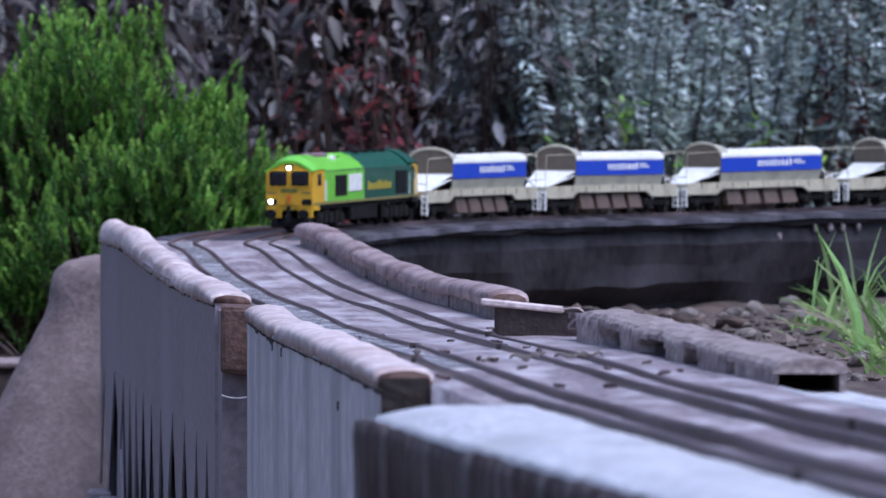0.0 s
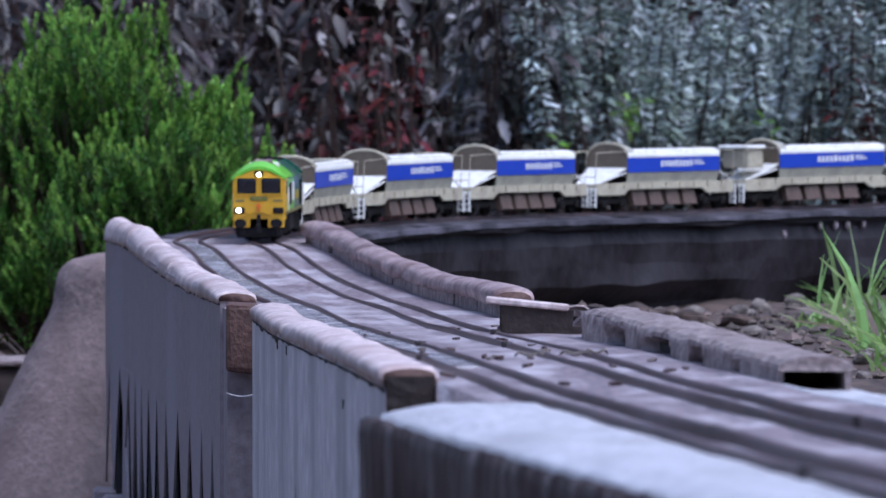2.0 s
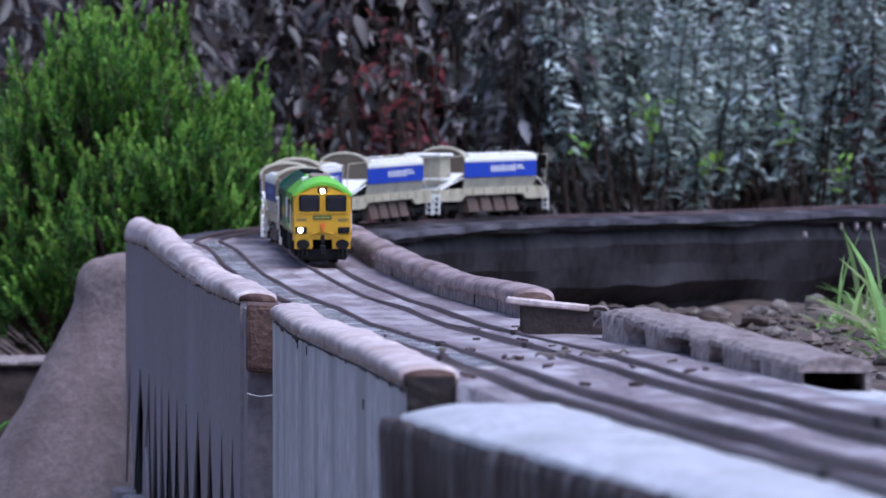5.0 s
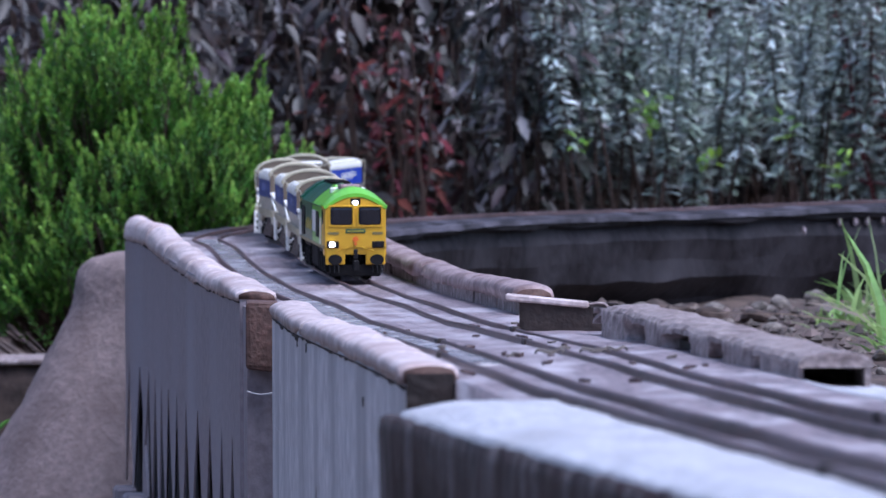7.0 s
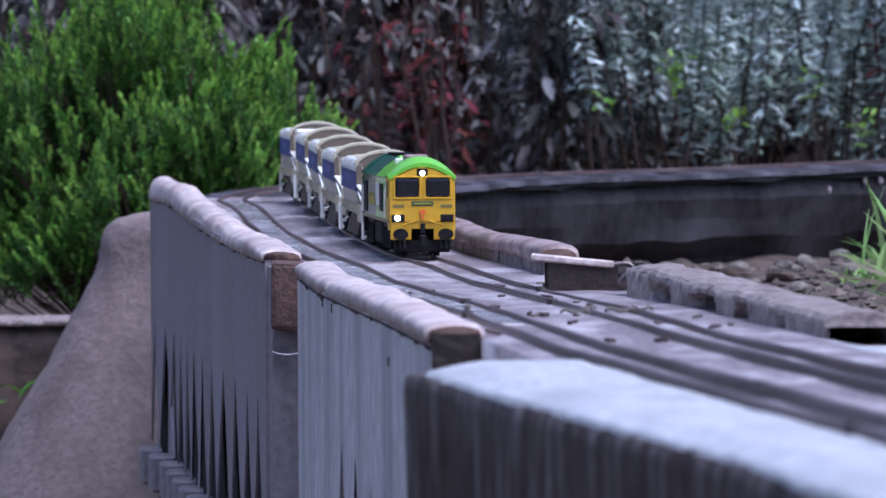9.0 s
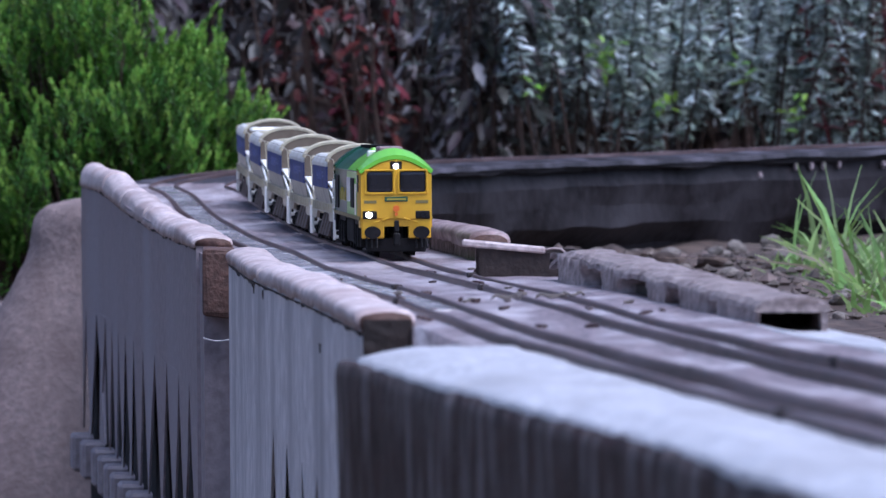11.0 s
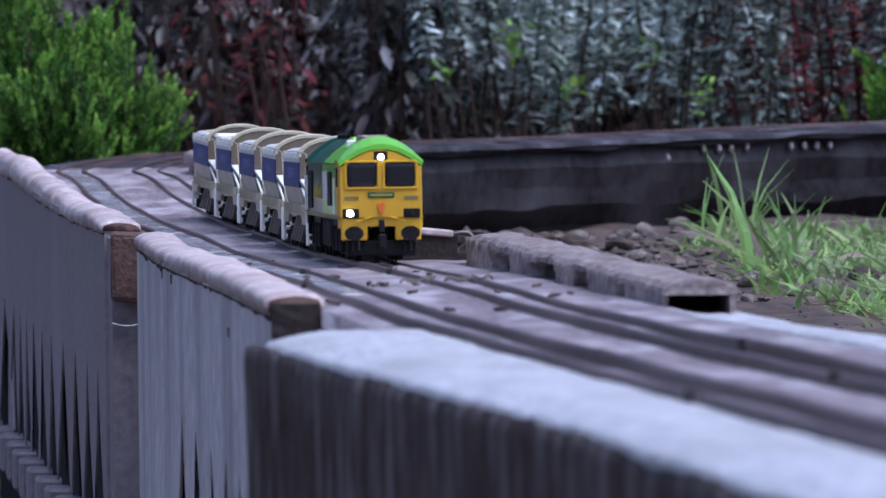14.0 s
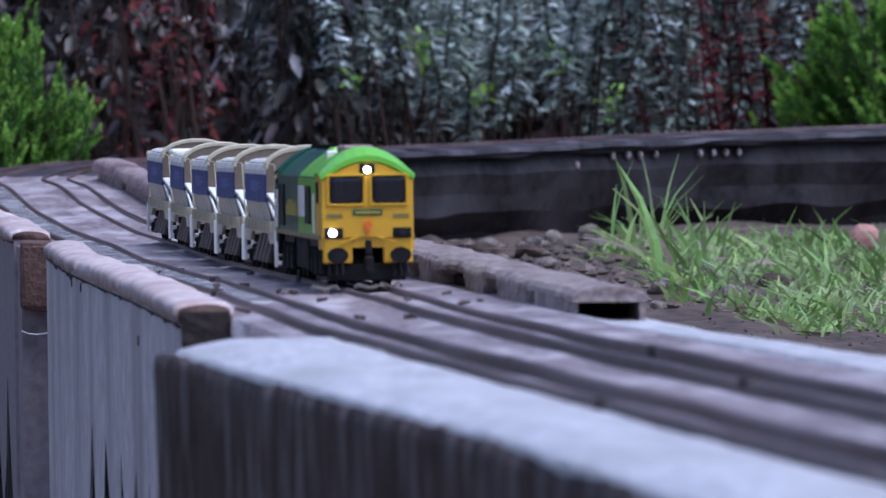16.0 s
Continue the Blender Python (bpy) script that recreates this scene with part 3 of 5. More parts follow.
    swept("kerb_side", frange(s0 + 0.002, s1 - 0.004, 0.005), side_ring, M_KERB, parent=w, smooth=True)
    core(w, s0, s1, off4, 0.0102, 0.0120, 0.0022, -0.14, M_KERB, name="kerb_back")
    # dark filler whose colour stands in for shade in the hollow kerb
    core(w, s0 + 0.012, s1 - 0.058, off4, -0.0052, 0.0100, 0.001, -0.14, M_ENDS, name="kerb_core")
    # near retaining wall with its wide wet margin
    s0, s1 = arc_at(2.86), S_END
    def edge(s):
        return -float(np.interp(on_line(s).y, [0.6, 1.68, 2.0, 2.79, 2.9], [0.086, 0.095, 0.0940, 0.1135, 0.115]))
    w = tagged(new("retaining_wall"), "dark brown damp concrete wall with a pale wet mortar margin", "retaining wall", kind="structure")

    def wring(s):
        e = edge(s)
        zt = on_line(s).z
        pts = []
        for x, z in ((0.012, -0.0072), (0.003, -0.0058), (0.0008, -0.0068), (0, -0.0105), (0.0004, -0.03), (0.001, -0.06), (0, -0.10), (0.001, -0.15)):
            q = on_line(s, e + x, z)
            pts.append(q + wob_long(q, 0.0013, 0.03) + wob_long(q, 0.0008, 0.010))
        lo, hi = on_line(s, e), on_line(s, e + 0.03)
        lo.z = hi.z = EYE_Z - 0.4
        hi2 = on_line(s, e + 0.03, -0.0075)
        return pts + [lo, hi, hi2]
    swept("wall", frange(s0, s1, 0.012), wring, M_DARKWALL, parent=w, smooth=True)

    def mring(s):
        e = edge(s)
        pts = []
        for k in range(13):
            u = k / 12
            frost = 0.0022 * noise.noise(Vector((s * 7, 1, 4))) + 0.0013 * noise.noise(Vector((s * 33, 3, 4))) + 0.007 * max(0, 1 - (s - s0) / 0.10) ** 2
            o = e + 0.0016 + frost * (1 - u) + u * (-0.0615 - e)
            h = -0.0056 + 0.0034 * min(1, u * 3) ** 0.8
            q = on_line(s, o, h)
            q.z += 0.0005 * noise.noise(Vector((q.x * 70, q.y * 6, 9))) + 0.00035 * noise.noise(Vector((q.x * 220, q.y * 40, 2)))
            pts.append(q)
        pts += [on_line(s, -0.0615, -0.014), on_line(s, e + 0.004, -0.014)]
        return pts
    swept("mortar_margin", frange(s0 + 0.004, s1, 0.010), mring, M_WET, parent=w, label="pale wet mortar margin", smooth=True)
    s0 = arc_at(3.2)

    def rring(s):
        pts = []
        y = on_line(s).y
        r0 = float(np.interp(y, [0.6, 2.65, 3.05, 3.17, 3.3], [0.06, 0.046, 0.040, 0.044, 0.05]))
        r1 = float(np.interp(y, [0.6, 2.65, 3.17], [0.115, 0.087, 0.076]))
        for k in range(11):
            u = k / 10
            q = on_line(s, r0 + (r1 - r0) * u + 0.003 * noise.noise(Vector((s * 14, k * 0.1, 8))), -0.0026 - 0.0026 * min(1, u * 3) - 0.005 * max(0, u - 0.8) * 5)
            q.z += 0.0008 * noise.noise(Vector((q.x * 70, q.y * 4, 1))) + 0.0004 * noise.noise(Vector((q.x * 200, q.y * 20, 2)))
            pts.append(q)
        return pts + [on_line(s, r1, -0.02), on_line(s, r0, -0.02)]
    m = swept("inner_mortar_margin", frange(s0, s1, 0.010), rring, M_WET, smooth=True)
    tagged(m, "pale wet mortar margin beside the rails", "mortar", kind="structure")


build_walls()


def build_mound():
    prof = [(-0.1155, 0.0), (-0.1160, 0.022), (-0.1185, 0.040), (-0.128, 0.049), (-0.156, 0.056), (-0.187, 0.072), (-0.23, 0.097), (-0.29, 0.130), (-0.37, 0.17)]
    verts, faces = [], []
    n = 48
    prof = [tuple(q) for q in curve(prof, 5)]
    for z, r in prof:
        for k in range(n):
            a = 2 * math.pi * k / n
            q = Vector((-0.222 + r * math.cos(a), 6.50 + r * 0.9 * math.sin(a), EYE_Z + z))
            verts.append(q + wob(q, 0.005, 0.06) + wob(q, 0.0016, 0.012))
    for i in range(len(prof) - 1):
        for k in range(n):
            j = (k + 1) % n
            faces.append((i * n + k, i * n + j, (i + 1) * n + j, (i + 1) * n + k))
    m = mesh_ob("rendered_mound", verts, faces, M_MOUND, smooth=True)
    tagged(m, "smooth brown rendered mound against the end of the wall", "mound")


build_mound()


def build_edging():
    """A low bed edging beyond the mound: thin paving on a brown bank."""
    t = tagged(new("bed_edging"), "thin pale paving slab on a brown earth bank", "edging")
    bm = bmesh.new()
    box(bm, -0.34, 0.0, -0.02, 0.10, -0.20, -0.0045)
    bmesh.ops.subdivide_edges(bm, edges=bm.edges, cuts=7, use_grid_fill=True)
    for v in bm.verts:
        v.co += wob(v.co, 0.006, 0.03) if v.co.z < -0.01 else Vector((0, 0, 0))
    part("bank", bm, M_SOIL, t, "brown earth bank", smooth=True)
    bm = bmesh.new()
    box(bm, -0.34, 0.004, -0.026, 0.11, -0.0043, 0.0, bevel=0.0012)
    bmesh.ops.subdivide_edges(bm, edges=bm.edges, cuts=4, use_grid_fill=True)
    for v in bm.verts:
        v.co += wob(v.co, 0.0014, 0.03)
    part("slab", bm, M_KERB, t, "pale worn slab edge")
    t.location = (-0.285, 6.95, EYE_Z - 0.2035)


build_edging()


# ---- plants ----
def leaf_mesh(name, spots, material, parent=None, fold=0.25, droop=0.25, label=""):
    """Folded leaves with rounded sides. Each spot: base, way, up, length, width."""
    n = len(spots)
    base = np.array([s[0] for s in spots], float)
    way = np.array([s[1] for s in spots], float)
    up = np.array([s[2] for s in spots], float)
    ln = np.array([s[3] for s in spots], float)[:, None]
    wd = np.array([s[4] for s in spots], float)[:, None]
    way /= np.linalg.norm(way, axis=1)[:, None]
    side = np.cross(way, up)
    side /= np.linalg.norm(side, axis=1)[:, None] + 1e-9
    nor = np.cross(side, way)
    def at(u, v, h):
        return base + way * ln * u + side * wd * v + nor * (wd * h - ln * droop * u * u)
    cols = [at(0, 0, 0), at(0.3, -0.42, fold), at(0.68, -0.38, fold), at(0.3, 0.42, fold), at(0.68, 0.38, fold), at(1, 0, 0), at(0.33, 0, 0), at(0.7, 0, 0)]
    co = np.stack(cols, axis=1).reshape(-1, 3)
    pat = [(0, 1, 6), (0, 6, 3), (1, 2, 7), (1, 7, 6), (6, 7, 4), (6, 4, 3), (2, 5, 7), (7, 5, 4)]
    tri = (np.array(pat)[None] + (np.arange(n) * 8)[:, None, None]).reshape(-1, 3)
    me = bpy.data.meshes.new(name)
    me.vertices.add(len(co))
    me.vertices.foreach_set("co", co.ravel())
    me.loops.add(len(tri) * 3)
    me.loops.foreach_set("vertex_index", tri.ravel())
    me.polygons.add(len(tri))
    me.polygons.foreach_set("loop_start", np.arange(len(tri)) * 3)
    me.polygons.foreach_set("loop_total", np.full(len(tri), 3))
    me.polygons.foreach_set("use_smooth", np.ones(len(tri), bool))
    me.update()
    me.validate()
    me.materials.append(material)
    ob = new(name, me)
    if parent:
        ob.parent = parent
    if label:
        tagged(ob, label)
    return ob


def stems_mesh(name, lines, material, parent):
    """Tapered stems: each line is a list of places and a base radius."""
    verts, faces = [], []
    for pts, r0 in lines:
        b = len(verts)
        m = len(pts)
        for i, p in enumerate(pts):
            r = r0 * (1 - 0.75 * i / (m - 1))
            for k in range(5):
                a = 2 * math.pi * k / 5
                verts.append((p[0] + r * math.cos(a), p[1] + r * math.sin(a), p[2]))
        for i in range(m - 1):
            for k in range(5):
                j = (k + 1) % 5
                faces.append((b + i * 5 + k, b + i * 5 + j, b + (i + 1) * 5 + j, b + (i + 1) * 5 + k))
    return mesh_ob(name, verts, faces, material, parent, smooth=True)


def green_bush(x, y, rx, ry, top, shoots, seed, material, label, leaf=0.0074, low=-0.12):
    """A dense heath-like bush: upright shoots set thickly with small leaves."""
    rng = random.Random(seed)
    thing = tagged(new("green_bush"), label, "bush")
    foot = Vector((x, y, ground_z(x, y) - 0.01))
    lines, spots, tips = [], [], []
    for i in range(shoots):
        th, ph = rng.uniform(0, 2 * math.pi), math.acos(rng.uniform(low, 1))
        lump = 1 + 0.46 * noise.noise(Vector((math.cos(th) * 3.0 * math.sin(ph), math.sin(th) * 3.0 * math.sin(ph), math.cos(ph) * 3.0 + seed)))
        rad = rng.uniform(0.55, 1.0) ** 0.5 * lump
        h = top - foot.z
        tip = Vector((x + rx * rad * math.sin(ph) * math.cos(th), y + ry * rad * math.sin(ph) * math.sin(th), foot.z + h * (0.42 + 0.58 * math.cos(ph) * rad)))
        out = (tip - Vector((x, y, foot.z + h * 0.2))).normalized()
        way = (out * 0.8 + Vector((0, 0, 0.55)) + Vector((rng.uniform(-.6, .6), rng.uniform(-.6, .6), rng.uniform(-.3, .5)))).normalized()
        ln = rng.uniform(0.022, 0.048)
        start = tip - way * ln
        if i % 5 == 0:
            mid = foot.lerp(start, 0.55) + Vector((rng.uniform(-.01, .01), rng.uniform(-.01, .01), 0.01))
            lines.append(([foot + Vector((rng.uniform(-.02, .02), rng.uniform(-.02, .02), 0)), mid, start, tip], 0.0016))
        else:
            lines.append(([start, tip], 0.0006))
        k = 30
        for j in range(k):
            u = j / (k - 1)
            p = start + way * (ln * u)
            a = j * 2.4 + i
            r1 = way.orthogonal().normalized()
            r2 = way.cross(r1)
            d = (r1 * math.cos(a) + r2 * math.sin(a)) * (0.85 - 0.45 * u) + way * (0.6 + 0.6 * u)
            (tips if u > 0.66 and rad > 0.80 else spots).append((p, d, way, leaf * rng.uniform(0.75, 1.2) * (1 - 0.3 * u), leaf * 0.40))
    stems_mesh("branchwork", lines, M_STEM, thing)
    leaf_mesh("foliage", spots, material, thing, fold=0.12, droop=0.1)
    leaf_mesh("young_growth", tips, M_TIP, thing, fold=0.12, droop=0.1, label="bright yellow-green young shoots")
    return thing


green_bush(-0.268, 7.42, 0.16, 0.17, EYE_Z + 0.050, 3200, 3, M_BUSH, "dense bright green heath-like bush with fine upright shoots")
green_bush(-0.46, 7.55, 0.12, 0.15, EYE_Z + 0.016, 700, 5, M_BUSH, "dense bright green heath-like bush beside the larger one", low=0.3)
green_bush(0.66, 8.45, 0.17, 0.13, EYE_Z + 0.045, 900, 9, M_BUSH, "soft green bush behind the curved track bed", leaf=0.010)


def shrub(name, label, x0, x1, y0, y1, top, n_stems, per, length, width, material, seed, mode, stem_mat, pale=0.0, pale_mat=None, low=0.12):
    rng = random.Random(seed)
    thing = tagged(new(name), label, "shrub")
    lines, spots, pale_spots = [], [], []
    for i in range(n_stems):
        x, y = rng.uniform(x0, x1), rng.uniform(y0, y1)
        z0 = ground_z(x, y) - 0.01
        h = (top - z0) * rng.uniform(0.62, 1.0)
        tilt = 0.12 if mode == "droop" else 0.24
        lean = Vector((rng.uniform(-tilt, tilt), rng.uniform(-.22, .06), 1))
        pts = []
        for k in range(7):
            u = k / 6
            pts.append(Vector((x, y, z0)) + lean * (h * u) + Vector((0.012 * noise.noise(Vector((i, u * 3, 1))), 0.012 * noise.noise(Vector((i, u * 3, 5))), 0)))
        lines.append((pts, 0.0032 if mode == "droop" else 0.0020))
        foot = low + rng.uniform(-0.08, 0.12)
        spun = rng.uniform(0, 1.5)
        vigour = rng.uniform(0.8, 1.2)
        for j in range(per):
            whorl = (j // 4 + 0.5) * 4 / per if mode == "upright" else (j + rng.random()) / per
            u = min(1.0, max(0.0, foot) + (1 - max(0.0, foot)) * whorl)
            f = u * 6
            k = min(5, int(f))
            p = pts[k].lerp(pts[k + 1], f - k)
            if mode == "droop":
                a = rng.uniform(0, 2 * math.pi)
                d = Vector((math.cos(a), math.sin(a) * 0.8 - 0.25, rng.uniform(-1.5, 0.35)))
                p = p + Vector((math.cos(a), math.sin(a), 0)) * rng.uniform(0, 0.03)
                s = rng.uniform(0.5, 1.2)
            else:
                a = spun + j * math.pi / 2 + (j // 4) * 0.8 + rng.uniform(-.25, .25)
                d = Vector((math.cos(a), math.sin(a), rng.uniform(-0.4, 0.75)))
                s = vigour * rng.uniform(0.75, 1.15) * (1.05 - 0.5 * max(0, u - 0.7) / 0.3)
            up = Vector((rng.uniform(-.5, .5), rng.uniform(-.6, .3), 1))
            odds = pale if mode == "droop" else pale * (0.35 + 1.3 * u)
            (pale_spots if rng.random() < odds else spots).append((p, d, up, length * s, width * s * rng.uniform(0.85, 1.15)))
    stems_mesh("branchwork", lines, stem_mat, thing)
    fold, droop = (0.16, 0.18) if mode == "droop" else (0.20, 0.30)
    leaf_mesh("foliage", spots, material, thing, fold=fold, droop=droop)
    # a share of leaves is coloured pale to paint in the highlights
    if pale_spots:
        leaf_mesh("pale_foliage", pale_spots, pale_mat, thing, fold=fold, droop=droop, label="leaves coloured pale for sky highlights and pale tips")
    return thing


PLUM = dict(pale=0.045, pale_mat=M_LEAF_PALE)
TIP_GLINT = dict(pale=0.17, pale_mat=M_LEAF_TIP_GLINT)
shrub("plum_leaved_shrub", "dark plum-leaved shrub with large drooping glossy leaves", -0.52, -0.10, 8.55, 9.3, EYE_Z + 0.22, 66, 56, 0.030, 0.0125, M_LEAF_DARK, 1, "droop", M_STEM, **PLUM)
shrub("plum_leaved_shrub", "dark glossy shrub with drooping plum and olive leaves", -0.06, 0.16, 8.55, 9.3, EYE_Z + 0.22, 46, 56, 0.025, 0.0105, M_LEAF_OLIVE, 2, "droop", M_STEM, pale=0.30, pale_mat=M_LEAF_PALE)
shrub("grey_leaved_shrub", "grey-green shrub of upright stems with narrow pale leaves", 0.03, 0.33, 8.5, 9.2, EYE_Z + 0.16, 84, 152, 0.0155, 0.0054, M_LEAF_GREY, 3, "upright", M_STEM, low=0.36, **TIP_GLINT)
shrub("grey_leaved_shrub", "grey-green shrub of crowded upright stems with pale leaves", 0.32, 0.60, 8.5, 9.2, EYE_Z + 0.16, 84, 160, 0.0150, 0.0054, M_LEAF_SAGE, 4, "upright", M_STEM, pale=0.09, pale_mat=M_LEAF_TIP_GLINT)
shrub("grey_leaved_shrub", "grey-green shrub of upright stems beside the red shrub", 0.58, 0.86, 8.6, 9.2, EYE_Z + 0.16, 60, 150, 0.0155, 0.0056, M_LEAF_SAGE, 5, "upright", M_STEM, pale=0.10, pale_mat=M_LEAF_TIP_GLINT)
shrub("crimson_shrub", "thin crimson-leaved shrub growing through the dark hedge", -0.15, -0.03, 8.50, 8.8, EYE_Z + 0.10, 11, 30, 0.018, 0.0075, M_LEAF_RED, 6, "droop", M_STEM)
shrub("crimson_shrub", "crimson-leaved shrub among grey-green stems", 0.35, 0.46, 8.50, 8.76, EYE_Z + 0.11, 9, 40, 0.017, 0.0062, M_LEAF_RED, 7, "upright", M_LEAF_RED)
shrub("crimson_shrub", "crimson-leaved shrub behind the soft green bush", 0.48, 0.60, 8.55, 8.80, EYE_Z + 0.13, 14, 48, 0.018, 0.0066, M_LEAF_RED, 17, "upright", M_LEAF_RED)
# dense dark growth behind, added to shut out sky between the shrubs
shrub("laurel_hedge", "added backing of large dark leaves that shuts out sky behind the shrubs", -0.95, 1.25, 9.35, 9.75, EYE_Z + 0.50, 190, 60, 0.055, 0.024, M_LEAF_DARK, 8, "droop", M_STEM)


def sprig(x, y, z, n, seed):
    """A fresh self-sown sprig leaning out of the shrubs."""
    rng = random.Random(seed)
    t = tagged(new("young_sprig"), "small yellow-green sprig among the grey shrubs", "sprig", group="young sprigs")
    g = ground_z(x, y)
    head = Vector((x, y, EYE_Z + z))
    stems_mesh("stem", [([Vector((x, y + 0.02, g - 0.005)), Vector((x + 0.004, y + 0.012, (g + head.z) / 2)), head], 0.0012)], M_STEM, t)
    spots = []
    for k in range(n):
        d = Vector((rng.uniform(-1, 1), rng.uniform(-1, 0.4), rng.uniform(-0.2, 1)))
        spots.append((head + Vector((rng.gauss(0, 0.005), rng.gauss(0, 0.004), rng.gauss(-0.006, 0.008))), d, (0, 0, 1), rng.uniform(0.008, 0.015), rng.uniform(0.0035, 0.006)))
    leaf_mesh("foliage", spots, M_TIP, t)


for spot in ((0.165, 8.42, -0.022, 26, 1), (0.215, 8.40, -0.066, 12, 2), (0.335, 8.42, -0.073, 12, 3), (0.29, 8.44, -0.03, 7, 4), (0.10, 8.46, -0.055, 6, 5)):
    sprig(*spot)

# added backdrop, hidden by leaves: keeps sky light from coming through
backdrop_z = ground_z(0, 9.9)
mesh_verts = [(-3, 9.95, backdrop_z - 0.1), (3, 9.95, backdrop_z - 0.1), (3, 10.0, backdrop_z - 0.1), (-3, 10.0, backdrop_z - 0.1)]
mesh_verts += [(a, b, backdrop_z + 1.7) for a, b, c in mesh_verts]
backdrop = mesh_ob("wall_north", mesh_verts, [(3, 2, 1, 0), (4, 5, 6, 7), (0, 1, 5, 4), (1, 2, 6, 5), (2, 3, 7, 6), (3, 0, 4, 7)], M_DARKWALL)
tagged(backdrop, "added plain dark backdrop wall that blocks the sky behind the hedge", "wall", kind="structure")


def build_grass():
    rng = random.Random(21)
    verts, faces = [], []
    tufts = []
    for i in range(420):
        y = rng.uniform(4.75, 6.75)
        x = rng.uniform(0.262 + 0.04 * noise.noise(Vector((y * 5, 1, 2))), 0.60)
        if noise.noise(Vector((x * 18, y * 5, 4))) < -0.30 - 0.5 * (x - 0.24) or (y < 5.4 and x < 0.27 + (5.4 - y) * 0.03):
            continue
        tufts.append((x, y, rng.uniform(0.007, 0.027), 26))
    for i in range(9):
        tufts.append((rng.uniform(0.262, 0.30), rng.uniform(5.9, 6.4), rng.uniform(0.05, 0.085), 6))
    for i in range(26):
        tufts.append((rng.uniform(0.31, 0.54), rng.uniform(5.2, 6.6), rng.uniform(0.030, 0.055), 5))
    dry_verts, dry_faces = [], []
    for x, y, h, n in tufts:
        for k in range(n):
            bx, by = x + rng.gauss(0, 0.009), y + rng.gauss(0, 0.022)
            bz = ground_z(bx, by) - 0.002
            a = rng.uniform(0, 2 * math.pi)
            dead = rng.random() < 0.22
            reach = h * rng.uniform(0.3, 1.2) * (1.6 if dead else 0.55 if h > 0.048 else 1)
            hh = h * rng.uniform(0.4, 1.15) * (0.6 if dead else 1)
            w = rng.uniform(0.0006, 0.0026)
            vs, fs = (dry_verts, dry_faces) if dead else (verts, faces)
            b = len(vs)
            for j in range(4):
                u = j / 3
                px, py = bx + math.cos(a) * reach * u ** 1.8, by + math.sin(a) * reach * u ** 1.8
                pz = bz + hh * (u - 0.32 * u * u * reach / h)
                ww = w * (1 - 0.9 * u ** 1.5)
                vs += [(px - ww, py, pz), (px + ww, py, pz + ww * 0.5)]
            for j in range(3):
                fs.append((b + 2 * j, b + 2 * j + 1, b + 2 * j + 3, b + 2 * j + 2))
    g = mesh_ob("grass", verts, faces, M_GRASS)
    tagged(g, "unmown fresh green grass in uneven clumps", "grass", kind="stuff")
    g = mesh_ob("dry_grass", dry_verts, dry_faces, M_STRAW)
    tagged(g, "bleached straw-coloured dead grass blades", "dry grass", kind="stuff")
    # weeds at the foot of the bush
    spots = []
    for i in range(200):
        x, y = rng.uniform(-0.44, -0.26), rng.uniform(6.85, 7.2)
        p = Vector((x, y, ground_z(x, y) + rng.uniform(0, 0.07)))
        spots.append((p, (rng.uniform(-1, 1), rng.uniform(-1, 1), rng.uniform(0, 1)), (0, 0, 1), rng.uniform(0.012, 0.024), rng.uniform(0.004, 0.008)))
    w = leaf_mesh("weeds", spots, M_BUSH)
    tagged(w, "low green weeds under the bush", "weeds", kind="stuff")


build_grass()


def rock(rng, r):
    bm = bmesh.new()
    bmesh.ops.create_icosphere(bm, subdivisions=2, radius=r)
    sd = rng.uniform(0, 50)
    sx, sy, sz = rng.uniform(0.8, 1.3), rng.uniform(0.8, 1.3), rng.uniform(0.5, 0.85)
    for v in bm.verts:
        k = 1 + 0.35 * noise.noise(v.co / r * 0.9 + Vector((sd, 0, 0)))
        v.co = Vector((v.co.x * sx * k, v.co.y * sy * k, v.co.z * sz * k))
    return bm


def build_stones():
    rng = random.Random(5)
    meshes = []
    for k in range(7):
        bm = rock(rng, 0.0085)
        me = bpy.data.meshes.new("garden_stone")
        bm.to_mesh(me)
        bm.free()
        me.materials.append(M_STONE if k % 3 == 0 else M_SOIL)
        meshes.append(me)
    for i in range(170):
        y = rng.uniform(5.3, 7.0)
        x = 0.075 + (y - 5.3) * 0.02 + rng.random() ** 1.3 * 0.27
        ob = new("garden_stone", meshes[rng.randrange(7)])
        ob.location = (x, y, ground_z(x, y) + 0.002)
        ob.rotation_euler = (rng.uniform(-.4, .4), rng.uniform(-.4, .4), rng.uniform(0, 6))
        ob.scale = [rng.uniform(0.3, 1.0) * (1.5 if y > 6.3 and i % 3 == 0 else 1.1)] * 3
        tagged(ob, "rough clod of earth or stone on the soil", "stone", group="stones on the soil")


